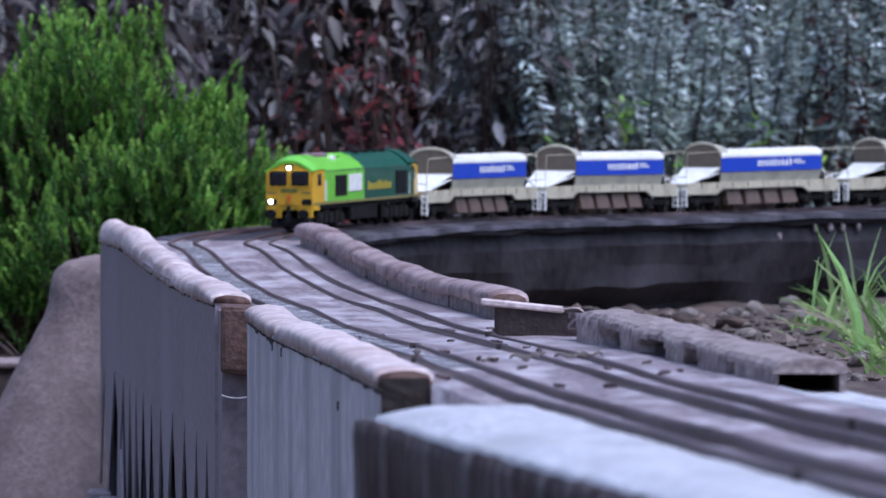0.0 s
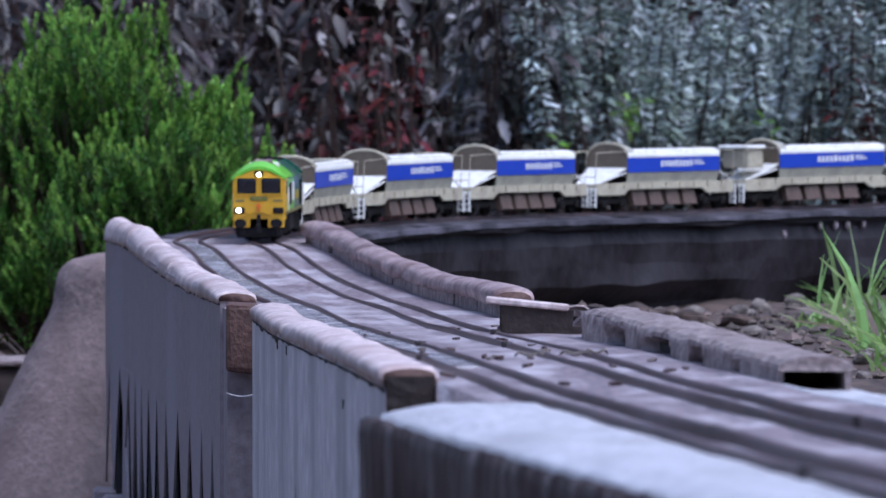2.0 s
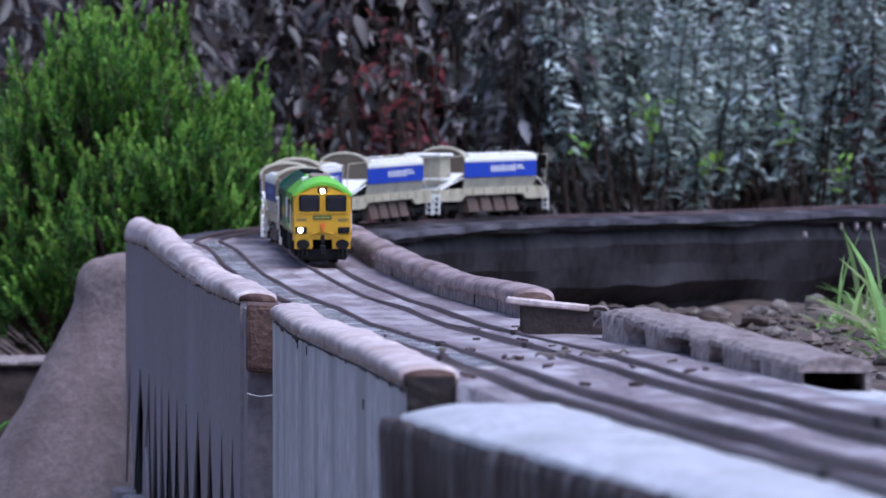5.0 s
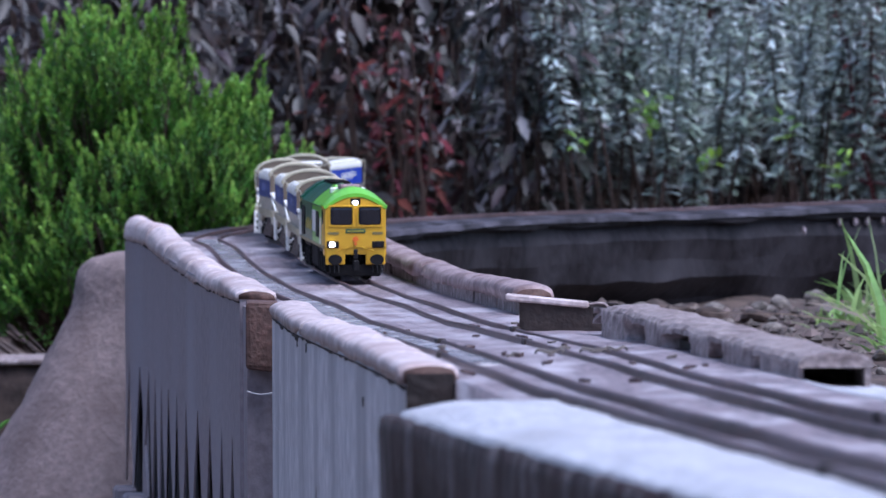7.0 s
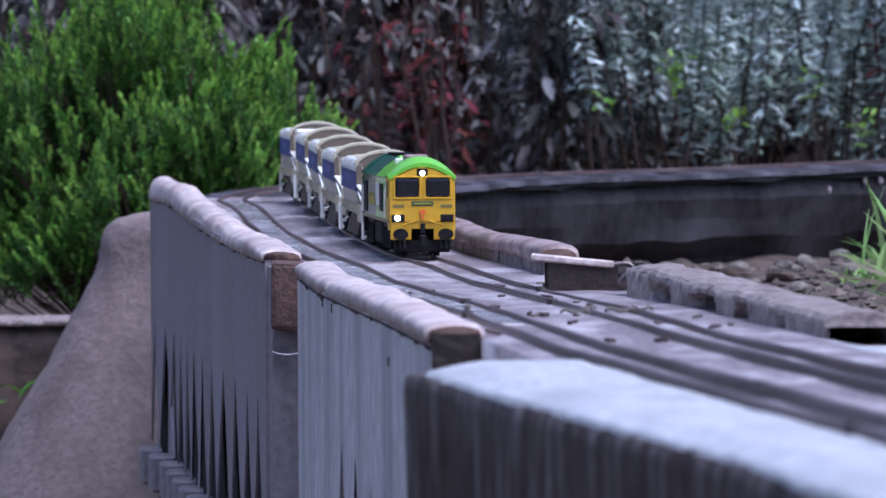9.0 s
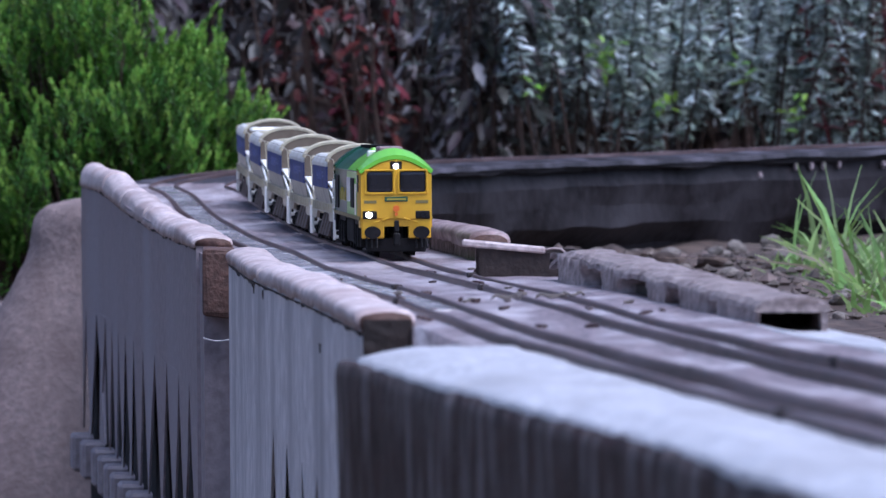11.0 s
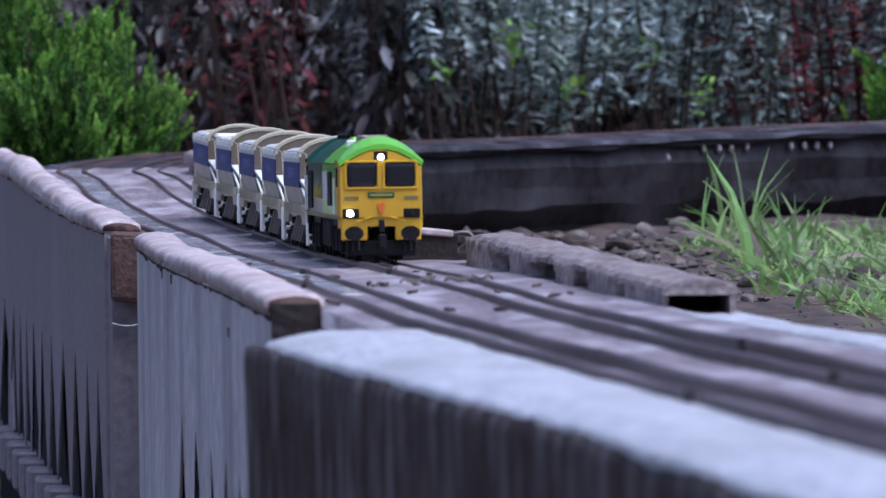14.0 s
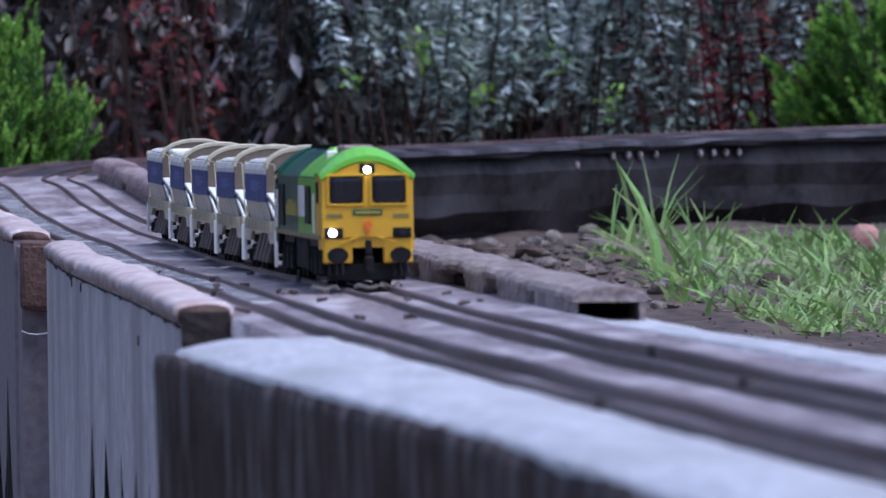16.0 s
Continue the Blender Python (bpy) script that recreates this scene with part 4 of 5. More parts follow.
def build_crumbs():
    """Crumbs of soil, past counting: one mesh of small uneven lumps."""
    rng = np.random.default_rng(8)
    base = np.array([(1, 0, 0), (-1, 0, 0), (0, 1, 0), (0, -1, 0), (0, 0, 1), (0, 0, -1)], float)
    tri = [(0, 2, 4), (2, 1, 4), (1, 3, 4), (3, 0, 4), (2, 0, 5), (1, 2, 5), (3, 1, 5), (0, 3, 5)]
    verts, faces = [], []
    for i in range(3200):
        y = rng.uniform(4.6, 6.95)
        x = 0.06 + rng.random() ** 1.2 * 0.45
        r = (rng.uniform(0.0012, 0.0052) if i % 6 else rng.uniform(0.004, 0.008)) * min(1.0, max(0.25, (y - 4.8) / 0.9))
        a = rng.uniform(0, 6.28)
        rot = np.array([(math.cos(a), -math.sin(a), 0), (math.sin(a), math.cos(a), 0), (0, 0, 1)])
        v = (base * rng.uniform(0.6, 1.3, (6, 3)) * (1, 1, 0.7)) @ rot.T * r + (x, y, ground_z(x, y) + r * 0.3)
        b = len(verts)
        verts += [tuple(q) for q in v]
        faces += [(b + p, b + q, b + t) for p, q, t in tri]
    c = mesh_ob("soil_crumbs", verts, faces, M_CRUMB)
    tagged(c, "loose brown crumbs of soil and small gravel", "soil", kind="stuff")


def build_shards():
    rng = random.Random(77)
    bm = rock(rng, 0.013)
    me = bpy.data.meshes.new("pink_stone")
    bm.to_mesh(me)
    bm.free()
    me.materials.append(M_PINKSTONE)
    ob = new("pink_stone", me)
    ob.location = (0.430, 6.42, ground_z(0.430, 6.42) + 0.012)
    tagged(ob, "smooth salmon-pink stone half hidden in the grass", "stone")
    for x, y, z, a, ln in ((0.300, 6.30, 0.010, 0.4, 0.026), (0.335, 5.85, 0.012, 2.6, 0.020), (0.385, 5.60, 0.008, 1.2, 0.022), (0.292, 5.70, 0.006, 2.0, 0.018)):
        leaf = leaf_mesh("fallen_leaf", [((x, y, ground_z(x, y) + z), (math.cos(a), math.sin(a) * 0.5, 0.1), (0.2, -0.7, 1), ln, ln * 0.42)], M_STRAW)
        tagged(leaf, "dry pale fallen leaf lying in the grass", "leaf", group="fallen leaves")


M_PINKSTONE = mat("salmon_stone", (0.45, 0.22, 0.19), 0.7, var=0.2, scale=150, stain=40, bump=0.5)
build_shards()
M_CRUMB = mat("crumbled_soil", (0.11, 0.085, 0.072), 0.85, var=0.35, scale=120, stain=30, bump=0.5, tint=(0.07, 0.05, 0.042), island=0.5)
build_crumbs()
M_STONE = mat("grey_stone", (0.17, 0.145, 0.125), 0.8, var=0.3, scale=150, stain=40, bump=0.8)
build_stones()


def build_litter():
    """Leaf crumbs, twigs and a bent clip on the bed."""
    rng = random.Random(12)
    for i in range(34):
        y = rng.uniform(3.0, 4.3)
        off = rng.choice((-0.066, -0.035, -0.025, -0.018, 0.018, 0.0, -0.05, 0.026)) + rng.uniform(-0.004, 0.004)
        s = arc_at(y)
        bm = bmesh.new()
        l = rng.uniform(0.0008, 0.0026)
        box(bm, -l, l, -l * rng.uniform(0.4, 1.3), l * 0.7, 0, rng.uniform(0.0006, 0.0018), bevel=0.0003)
        for v in bm.verts:
            v.co += wob(v.co, l * 0.5, 0.004, i)
        me = bpy.data.meshes.new("leaf_crumb")
        bm.to_mesh(me)
        bm.free()
        me.materials.append(M_RAIL if i % 4 else M_STONE)
        ob = new("leaf_crumb", me)
        ob.matrix_basis = Matrix.Translation(on_line(s, off, -0.0018)) @ Matrix.Rotation(rng.uniform(0, 6), 4, "Z")
        tagged(ob, "small dry leaf crumb lying on the track bed", "debris", group="crumbs on the bed")
    for y, off, r, tw in ((3.38, -0.024, 0.0052, 0.2), (3.40, -0.006, 0.0055, 1.2), (3.43, 0.004, 0.004, 2.5)):
        def tube(k):
            a = k / 12 * 5.0 + tw
            v = Vector((math.cos(a) * r, math.sin(a) * r * 1.6, 0.001 + 0.0012 * math.sin(a * 2) ** 2))
            out = Vector((math.cos(a), math.sin(a), 0))
            return [v + (out * math.cos(g) + Vector((0, 0, 1)) * math.sin(g)) * 0.0005 for g in (0, 1.26, 2.51, 3.77, 5.03)]
        ob = swept("curled_twig", range(13), tube, M_STONE)
        ob.matrix_basis = Matrix.Translation(on_line(arc_at(y), off, 0.0006))
        tagged(ob, "thin curled dry twig lying across the rails", "twig", group="twigs on the rails")


build_litter()

# ---- the train ----
M_LIME = mat("lime_green_paint", (0.19, 0.56, 0.040), 0.32, var=0.06, scale=200, stain=30, bump=0, coat=0.2)
M_DKGREEN = mat("dark_green_paint", (0.012, 0.085, 0.05), 0.35, var=0.1, scale=200, stain=30, bump=0, coat=0.2)
M_YELLOW = mat("warning_yellow_paint", (0.66, 0.38, 0.014), 0.38, var=0.06, scale=200, stain=40, bump=0.05, tint=(0.60, 0.33, 0.012))
M_GLASS_DK = mat("smoked_window", (0.012, 0.012, 0.016), 0.12, var=0.1, bump=0)
M_BLACK = mat("black_plastic", (0.010, 0.009, 0.010), 0.6, spec=0.2, var=0.3, scale=300, stain=60, bump=0.2)
M_UNDER = mat("dusty_underframe", (0.014, 0.012, 0.011), 0.75, spec=0.15, var=0.35, scale=300, stain=60, bump=0.3)
M_ORANGE = mat("orange_plastic", (0.75, 0.16, 0.02), 0.4, var=0.05, bump=0)
M_LETTER = mat("gold_lettering", (0.38, 0.31, 0.03), 0.45, var=0.05, bump=0)
M_PINK = mat("pinkish_grille", (0.26, 0.17, 0.18), 0.5, var=0.25, scale=500, stain=90, bump=0.3)
M_WHITE = mat("clean_white_paint", (0.84, 0.83, 0.78), 0.35, var=0.06, scale=200, stain=60, bump=0, tint=(0.72, 0.70, 0.63))
M_BULK = mat("stone_brown_paint", (0.150, 0.118, 0.085), 0.5, var=0.1, scale=250, stain=50, bump=0.1)
M_CREAM = mat("stone_cream_paint", (0.52, 0.475, 0.345), 0.45, var=0.1, scale=250, stain=50, bump=0.1, tint=(0.40, 0.35, 0.26))
M_GREYP = mat("pale_grey_paint", (0.40, 0.39, 0.30), 0.45, var=0.1, scale=250, stain=50, bump=0.1, tint=(0.28, 0.26, 0.22))
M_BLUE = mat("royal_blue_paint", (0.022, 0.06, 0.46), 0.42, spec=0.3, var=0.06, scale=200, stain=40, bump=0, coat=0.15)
# the same blue as it looks on the dimmer side, shade painted in
M_BLUE_SHADED = mat("shaded_blue_paint", (0.036, 0.062, 0.23), 0.5, spec=0.3, var=0.15, scale=200, stain=40, bump=0, tint=(0.06, 0.075, 0.17))
M_BROWN = mat("rust_brown_lining", (0.10, 0.035, 0.028), 0.7, var=0.3, scale=250, stain=60, bump=0.4)
M_CHUTE = mat("rusty_brown_chute", (0.115, 0.075, 0.056), 0.6, var=0.2, scale=250, stain=70, bump=0.2)
# white lettering with the dimmer side's shade put into its colour
M_LETTER_SHADED = mat("shaded_lettering", (0.13, 0.16, 0.36), 0.5, var=0.1, bump=0)
M_LAMP = glow("lit_headlamp", (1.0, 0.98, 0.95), 10.0)
M_LAMP_LOW = glow("lit_marker_lamp", (0.98, 0.98, 1.0), 9.0)


M_SOLE = mat("dull_olive_paint", (0.22, 0.18, 0.06), 0.5, var=0.15, scale=250, stain=60, bump=0.1)


def section_y(bm, prof, ys):
    """A body along y: prof gives (x, z) corners; ys gives (y, x factor, z shift of the top) stations."""
    rings = []
    for y, kx, dz in ys:
        rings.append([bm.verts.new((x * kx, y, z + (dz if z > 0.04 else 0))) for x, z in prof])
    n = len(prof)
    for a, b in zip(rings, rings[1:]):
        for j in range(n):
            k = (j + 1) % n
            bm.faces.new((a[j], a[k], b[k], b[j]))
    bm.faces.new(rings[0][::-1])
    bm.faces.new(rings[-1])
    return bm


def roof_prof(w, z0, zg, zt, n=8):
    pts = [(-w, z0), (w, z0), (w, zg)]
    for i in range(1, n):
        a = math.pi * i / n
        pts.append((w * math.cos(a), zg + (zt - zg) * (1 - abs(math.cos(a)) ** 1.7)))
    return pts + [(-w, zg)]


def wheelset(parent, y, r, gauge=0.0078, name="wheelset"):
    bm = bmesh.new()
    for sx in (-1, 1):
        rod(bm, (sx * gauge, y, r), (sx * (gauge + 0.0024), y, r), r, 18)
        rod(bm, (sx * (gauge - 0.0006), y, r), (sx * gauge, y, r), r * 1.1, 18)
    rod(bm, (-gauge, y, r), (gauge, y, r), 0.0012)
    return part(name, bm, M_UNDER, parent)


SHORT = 0.93


def build_loco():
    t = tagged(new("model_locomotive"), "lime, dark green and yellow model diesel locomotive on the rails", "locomotive")
    W, Z0, ZG, ZT = 0.0176, 0.0185, 0.0408, 0.0522
    prof = roof_prof(W, Z0, ZG, ZT)
    # body in its painted sections
    part("engine_section", section_y(bmesh.new(), prof, [(-0.118, 1, 0), (0.006, 1, 0)]), M_DKGREEN, t, "dark green engine section")
    part("lime_section", section_y(bmesh.new(), prof, [(0.0062, 1, 0), (0.106, 1, 0)]), M_LIME, t, "lime green front section")
    cabp = roof_prof(W, Z0, ZG + 0.0004, ZG + 0.0082)
    for sg in (1, -1):
        cab = bmesh.new()
        pts = [(0.1062, 1.0, 0), (0.127, 1.0, 0), (0.1325, 0.985, -0.0008), (0.1345, 0.965, -0.002)]
        section_y(cab, cabp, [(y * sg, k, d) for y, k, d in (pts if sg > 0 else [(0.1185, 1.0, 0)] + pts[1:])])
        c = part("cab", cab, M_YELLOW, t, "yellow cab end")
        # pillared windscreens
        for sx in (-1, 1):
            bm = bmesh.new()
            box(bm, sx * 0.0080 - 0.0062, sx * 0.0080 + 0.0062, -0.0008, 0.0008, 0.0312, 0.0412, bevel=0.0016, seg=2)
            w = part("windscreen", bm, M_GLASS_DK, c, "dark windscreen")
            w.location = (0, sg * 0.1345, 0)
            bm = bmesh.new()
            for a, b in (((-0.0069, 0.0307), (0.0069, 0.0307)), ((-0.0069, 0.0418), (0.0069, 0.0418)), ((-0.0069, 0.0307), (-0.0069, 0.0418)), ((0.0069, 0.0307), (0.0069, 0.0418))):
                rod(bm, (a[0], 0, a[1]), (b[0], 0, b[1]), 0.0005, 6)
            f = part("window_frame", bm, M_YELLOW, c)
            f.location = (sx * 0.0080, sg * 0.1351, 0)
            bm = bmesh.new()
            box(bm, -0.0004, 0.0004, -0.0040, 0.0040, 0.0312, 0.0395, bevel=0.0003)
            w = part("side_window", bm, M_GLASS_DK, c, "dark cab side window")
            w.location = (sx * (W + 0.0002), sg * 0.1195, 0)
        # apron
        bm = bmesh.new()
        for x0, x1 in ((-0.0168, -0.0058), (0.0058, 0.0168)):
            box(bm, x0, x1, 0.1325 * sg - 0.0012, 0.1325 * sg + 0.0012, 0.0088, 0.0187, bevel=0.0005)
        box(bm, -0.0165, 0.0165, 0.1325 * sg - 0.0011, 0.1325 * sg + 0.0011, 0.0145, 0.0188, bevel=0.0003)
        for sx in (-1, 1):
            box(bm, sx * 0.0168 - 0.0006, sx * 0.0168 + 0.0006, min(0.118 * sg, 0.1325 * sg), max(0.118 * sg, 0.1325 * sg), 0.0100 + 0.004, 0.0187)
        part("apron", bm, M_YELLOW if sg > 0 else M_BLACK, t)
        bm = bmesh.new()
        rod(bm, (0, sg * 0.133, 0.0105), (0, sg * 0.1415, 0.0105), 0.0011)
        box(bm, -0.0016, 0.0016, sg * 0.138 - 0.004, sg * 0.138 + 0.004, 0.0055, 0.0115, bevel=0.0006)
        box(bm, -0.0012, 0.0012, sg * 0.1365 - 0.0015, sg * 0.1365 + 0.0015, 0.012, 0.0175, bevel=0.0004)
        part("coupling", bm, M_BLACK, t, "black hook coupling")
        bm = bmesh.new()
        box(bm, -0.0145, 0.0145, sg * 0.128 - 0.003, sg * 0.128 + 0.003, 0.0022, 0.0088, bevel=0.0006)
        part("plough", bm, M_BLACK, t, "black snow plough")
        for sx in (-1, 1):
            bm = bmesh.new()
            rod(bm, (sx * 0.0118, sg * 0.132, 0.0118), (sx * 0.0118, sg * 0.1395, 0.0118), 0.0020, 12)
            bmesh.ops.create_cone(bm, cap_ends=True, segments=20, radius1=0.0040, radius2=0.0040, depth=0.0014,
                                  matrix=Matrix.Translation((sx * 0.0118, sg * 0.1402, 0.0118)) @ Matrix.Diagonal((1, 1, 0.76, 1)) @ Matrix.Rotation(math.pi / 2, 4, "X"))
            part("buffer", bm, M_BLACK, t, "black oval buffer")
            bm = bmesh.new()
            box(bm, sx * 0.0128 - 0.0036, sx * 0.0128 + 0.0036, sg * 0.1343 - 0.0006, sg * 0.1343 + 0.0006, 0.0182, 0.0222, bevel=0.0005)
            cl = part("lamp_housing", bm, M_BLACK, t, "black lamp housing")
            lit = sg > 0 and sx > 0
            bm = bmesh.new()
            r = 0.0015 if lit else 0.0014
            rod(bm, (sx * 0.0132, sg * 0.1345, 0.0202), (sx * 0.0132, sg * 0.1354, 0.0202), r, 14)
            part("lamp", bm, M_LAMP_LOW if lit else M_GLASS_DK, cl, "lit white lamp" if lit else "dark lamp")
            bm = bmesh.new()
            rod(bm, (sx * 0.0068, sg * 0.1353, 0.0176), (sx * 0.0038, sg * 0.1353, 0.0186), 0.0005, 6)
            rod(bm, (sx * 0.0105, sg * 0.1353, 0.0166), (sx * 0.0080, sg * 0.1353, 0.0172), 0.0005, 6)
            rod(bm, (sx * 0.0085, sg * 0.1358, 0.0120), (sx * 0.0085, sg * 0.1358, 0.0128), 0.0004, 6)
            part("handrail", bm, M_YELLOW, t)
            bm = bmesh.new()
            for k in range(3):
                rod(bm, (sx * (0.0095 + 0.0025 * k), sg * 0.1338, 0.009), (sx * (0.0097 + 0.0025 * k), sg * 0.1372, 0.0042), 0.0005, 6)
            part("brake_hose", bm, M_BLACK, t)
            bm = bmesh.new()
            box(bm, sx * 0.0125 - 0.0030, sx * 0.0125 + 0.0030, sg * 0.1347 - 0.0002, sg * 0.1347 + 0.0002, 0.0258, 0.0272)
            part("number_bar", bm, M_SOLE, t)
        bm = bmesh.new()
        rod(bm, (0, sg * 0.134, 0.0232), (0, sg * 0.1358, 0.0232), 0.0016, 10)
        rod(bm, (0, sg * 0.1345, 0.0206), (0, sg * 0.1357, 0.0206), 0.0009, 8)
        part("socket", bm, M_ORANGE, t, "orange jumper socket")
        bm = bmesh.new()
        box(bm, -0.0056, 0.0056, sg * 0.1348 - 0.0003, sg * 0.1348 + 0.0003, 0.0266, 0.0290, bevel=0.0002)
        plate = part("name_plate", bm, M_DKGREEN, t, "dark green name plate")
        bm = bmesh.new()
        box(bm, -0.0046, 0.0046, sg * 0.1352 - 0.0002, sg * 0.1352 + 0.0002, 0.0274, 0.0282)
        part("lettering_bar", bm, M_LETTER, plate)
        # arched brow of the roof over the windscreens
        bm = bmesh.new()
        outer, inner, n = [], [], 14
        for ring_y, lift in ((0.106, 0.0002), (0.1245, 0.0002), (0.1350, -0.0008)):
            o, q = [], []
            for i in range(n + 1):
                a = math.pi * i / n
                x = (W + 0.0004) * math.cos(a)
                z = ZG + 0.0014 + (ZT - ZG - 0.0014) * (1 - abs(math.cos(a)) ** 2.0)
                drop = lift if ring_y < 0.13 else -0.0026 * math.sin(a) - 0.0004
                o.append(bm.verts.new((x, ring_y * sg, z + drop)))
                q.append(bm.verts.new((x * 0.975, ring_y * sg, z + drop - 0.0013 - 0.0008 * math.sin(a))))
            outer.append(o)
            inner.append(q)
        for rows in (outer, inner):
            for a, b in zip(rows, rows[1:]):
                for i in range(n):
                    bm.faces.new((a[i], a[i + 1], b[i + 1], b[i]))
        for k in (0, -1):
            for i in range(n):
                bm.faces.new((outer[k][i], outer[k][i + 1], inner[k][i + 1], inner[k][i]))
        part("roof_brow", bm, M_LIME if sg > 0 else M_DKGREEN, t, "lime green arched cab roof" if sg > 0 else "dark green cab roof")
        bm = bmesh.new()
        box(bm, -0.0030, 0.0030, sg * 0.1340 - 0.0010, sg * 0.1340 + 0.0010, 0.0418, 0.0462, bevel=0.0006)
        hl = part("headlight_housing", bm, M_UNDER, t)
        bm = bmesh.new()
        rod(bm, (0, sg * 0.1350, 0.0437), (0, sg * 0.1358, 0.0437), 0.0013, 14)
        part("headlight", bm, M_LAMP if sg > 0 else M_GLASS_DK, hl, "lit white headlight" if sg > 0 else "dark headlight")
    # sole bar along both sides
    bm = bmesh.new()
    for sx in (-1, 1):
        box(bm, sx * 0.0172 - 0.0006, sx * 0.0172 + 0.0006, -0.130, 0.1315, 0.0176, 0.0194, bevel=0.0002)
    part("sole_bar", bm, M_SOLE, t, "dull olive sole bar")
    bm = bmesh.new()
    for sx in (-1, 1):
        rod(bm, (sx * 0.0174, -0.118, ZG), (sx * 0.0174, 0.106, ZG), 0.0004, 6)
    part("gutter", bm, M_DKGREEN, t)
    # roof equipment
    bm = bmesh.new()
    box(bm, -0.0060, 0.0060, 0.060, 0.088, 0.0490, 0.0529, bevel=0.0008)
    part("roof_grille", bm, M_PINK, t, "pinkish roof grille")
    bm = bmesh.new()
    box(bm, -0.0080, 0.0080, 0.034, 0.054, 0.0480, 0.0521, bevel=0.0012)
    part("silencer_hatch", bm, M_LIME, t)
    bm = bmesh.new()
    box(bm, 0.0050, 0.0100, 0.052, 0.060, 0.0465, 0.0508, bevel=0.0006)
    box(bm, -0.0100, -0.0050, 0.052, 0.060, 0.0465, 0.0508, bevel=0.0006)
    part("exhaust_cover", bm, M_WHITE, t, "white exhaust cover")
    for k in range(4):
        bm = bmesh.new()
        rod(bm, (0, -0.020 - 0.022 * k, 0.0512), (0, -0.020 - 0.022 * k, 0.0527), 0.0060, 20)
        part("roof_fan", bm, M_UNDER, t)
    # side details
    for sx in (-1, 1):
        x = sx * (W + 0.0003)
        for nm, y0, y1, z0, z1, m, lab in (("side_grille", 0.052, 0.080, 0.0230, 0.0375, M_BLACK, "dark side grille"), ("white_panel", 0.014, 0.046, 0.0255, 0.0375, M_WHITE, "white panel"),
                                           ("radiator_grille", -0.102, -0.074, 0.0210, 0.0375, M_BLACK, "dark radiator grille"), ("cab_door", -0.1205, -0.111, 0.0195, 0.0375, M_DKGREEN, "")):
            bm = bmesh.new()
            box(bm, x - 0.0003, x + 0.0003, y0, y1, z0, z1, bevel=0.0002)
            g = part(nm, bm, m, t, lab)
            if "grille" in nm:
                bm = bmesh.new()
                for k in range(7):
                    z = z0 + (z1 - z0) * (k + 0.5) / 7
                    box(bm, x - 0.00038, x + 0.00038, y0 + 0.001, y1 - 0.001, z - 0.0003, z + 0.0003)
                part("louvre", bm, M_BLACK, g)
        bm = bmesh.new()
        for k in range(10):
            h = 0.0062 if k in (0, 4, 5, 7) else 0.0044
            y = -0.002 - 0.0062 * k
            box(bm, x - 0.0003, x + 0.00008, y - 0.0046, y, 0.0255, 0.0255 + h) if sx > 0 else box(bm, x - 0.00008, x + 0.0003, y - 0.0046, y, 0.0255, 0.0255 + h)
        part("lettering_bar", bm, M_LETTER, t, "gold lettering drawn as plain bars")
        for y in (0.1085, 0.1045, -0.108, -0.1235):
            bm = bmesh.new()
            rod(bm, (x + sx * 0.0005, y, 0.020), (x + sx * 0.0005, y, 0.035), 0.00035, 5)
            part("grab_rail", bm, M_WHITE, t)
        bm = bmesh.new()
        box(bm, sx * 0.0128 - 0.0030, sx * 0.0128 + 0.0030, -0.034, 0.034, 0.0050, 0.0168, bevel=0.0015, seg=2)
        part("fuel_tank", bm, M_UNDER, t)
    part("underframe", boxes((-0.0150, 0.0150, -0.126, 0.126, 0.0145, 0.0183)), M_BLACK, t)
    for yb in (-0.083, 0.083):
        bm = bmesh.new()
        for sx in (-1, 1):
            box(bm, sx * 0.0134 - 0.0012, sx * 0.0134 + 0.0012, yb - 0.034, yb + 0.034, 0.0070, 0.0125, bevel=0.0008)
            for dy in (-0.026, 0, 0.026):
                box(bm, sx * 0.0140 - 0.0022, sx * 0.0140 + 0.0022, yb + dy - 0.0055, yb + dy + 0.0055, 0.0040, 0.0105, bevel=0.0008)
                rod(bm, (sx * 0.015, yb + dy + 0.009, 0.006), (sx * 0.015, yb + dy + 0.009, 0.0145), 0.0018, 8)
            for dy in (-0.013, 0.013):
                box(bm, sx * 0.0146 - 0.0012, sx * 0.0146 + 0.0012, yb + dy - 0.003, yb + dy + 0.003, 0.0035, 0.0130, bevel=0.0005)
            box(bm, sx * 0.0150 - 0.0008, sx * 0.0150 + 0.0008, yb + 0.036, yb + 0.0375, 0.0045, 0.0165)
        bg = part("bogie", bm, M_UNDER, t)
        for dy in (-0.026, 0, 0.026):
            wheelset(bg, yb + dy, 0.0068)
    # short in the body for its width
    for ob in t.children_recursive:
        ys = [v.co.y for v in ob.data.vertices]
        mid = sum(ys) / len(ys)
        if ob.name.startswith("wheelset"):
            ob.data.transform(Matrix.Translation((0, mid * (SHORT - 1), 0)))
        else:
            ob.data.transform(Matrix.Diagonal((1, SHORT, 1, 1)))
        ob.location.y *= SHORT
    return t


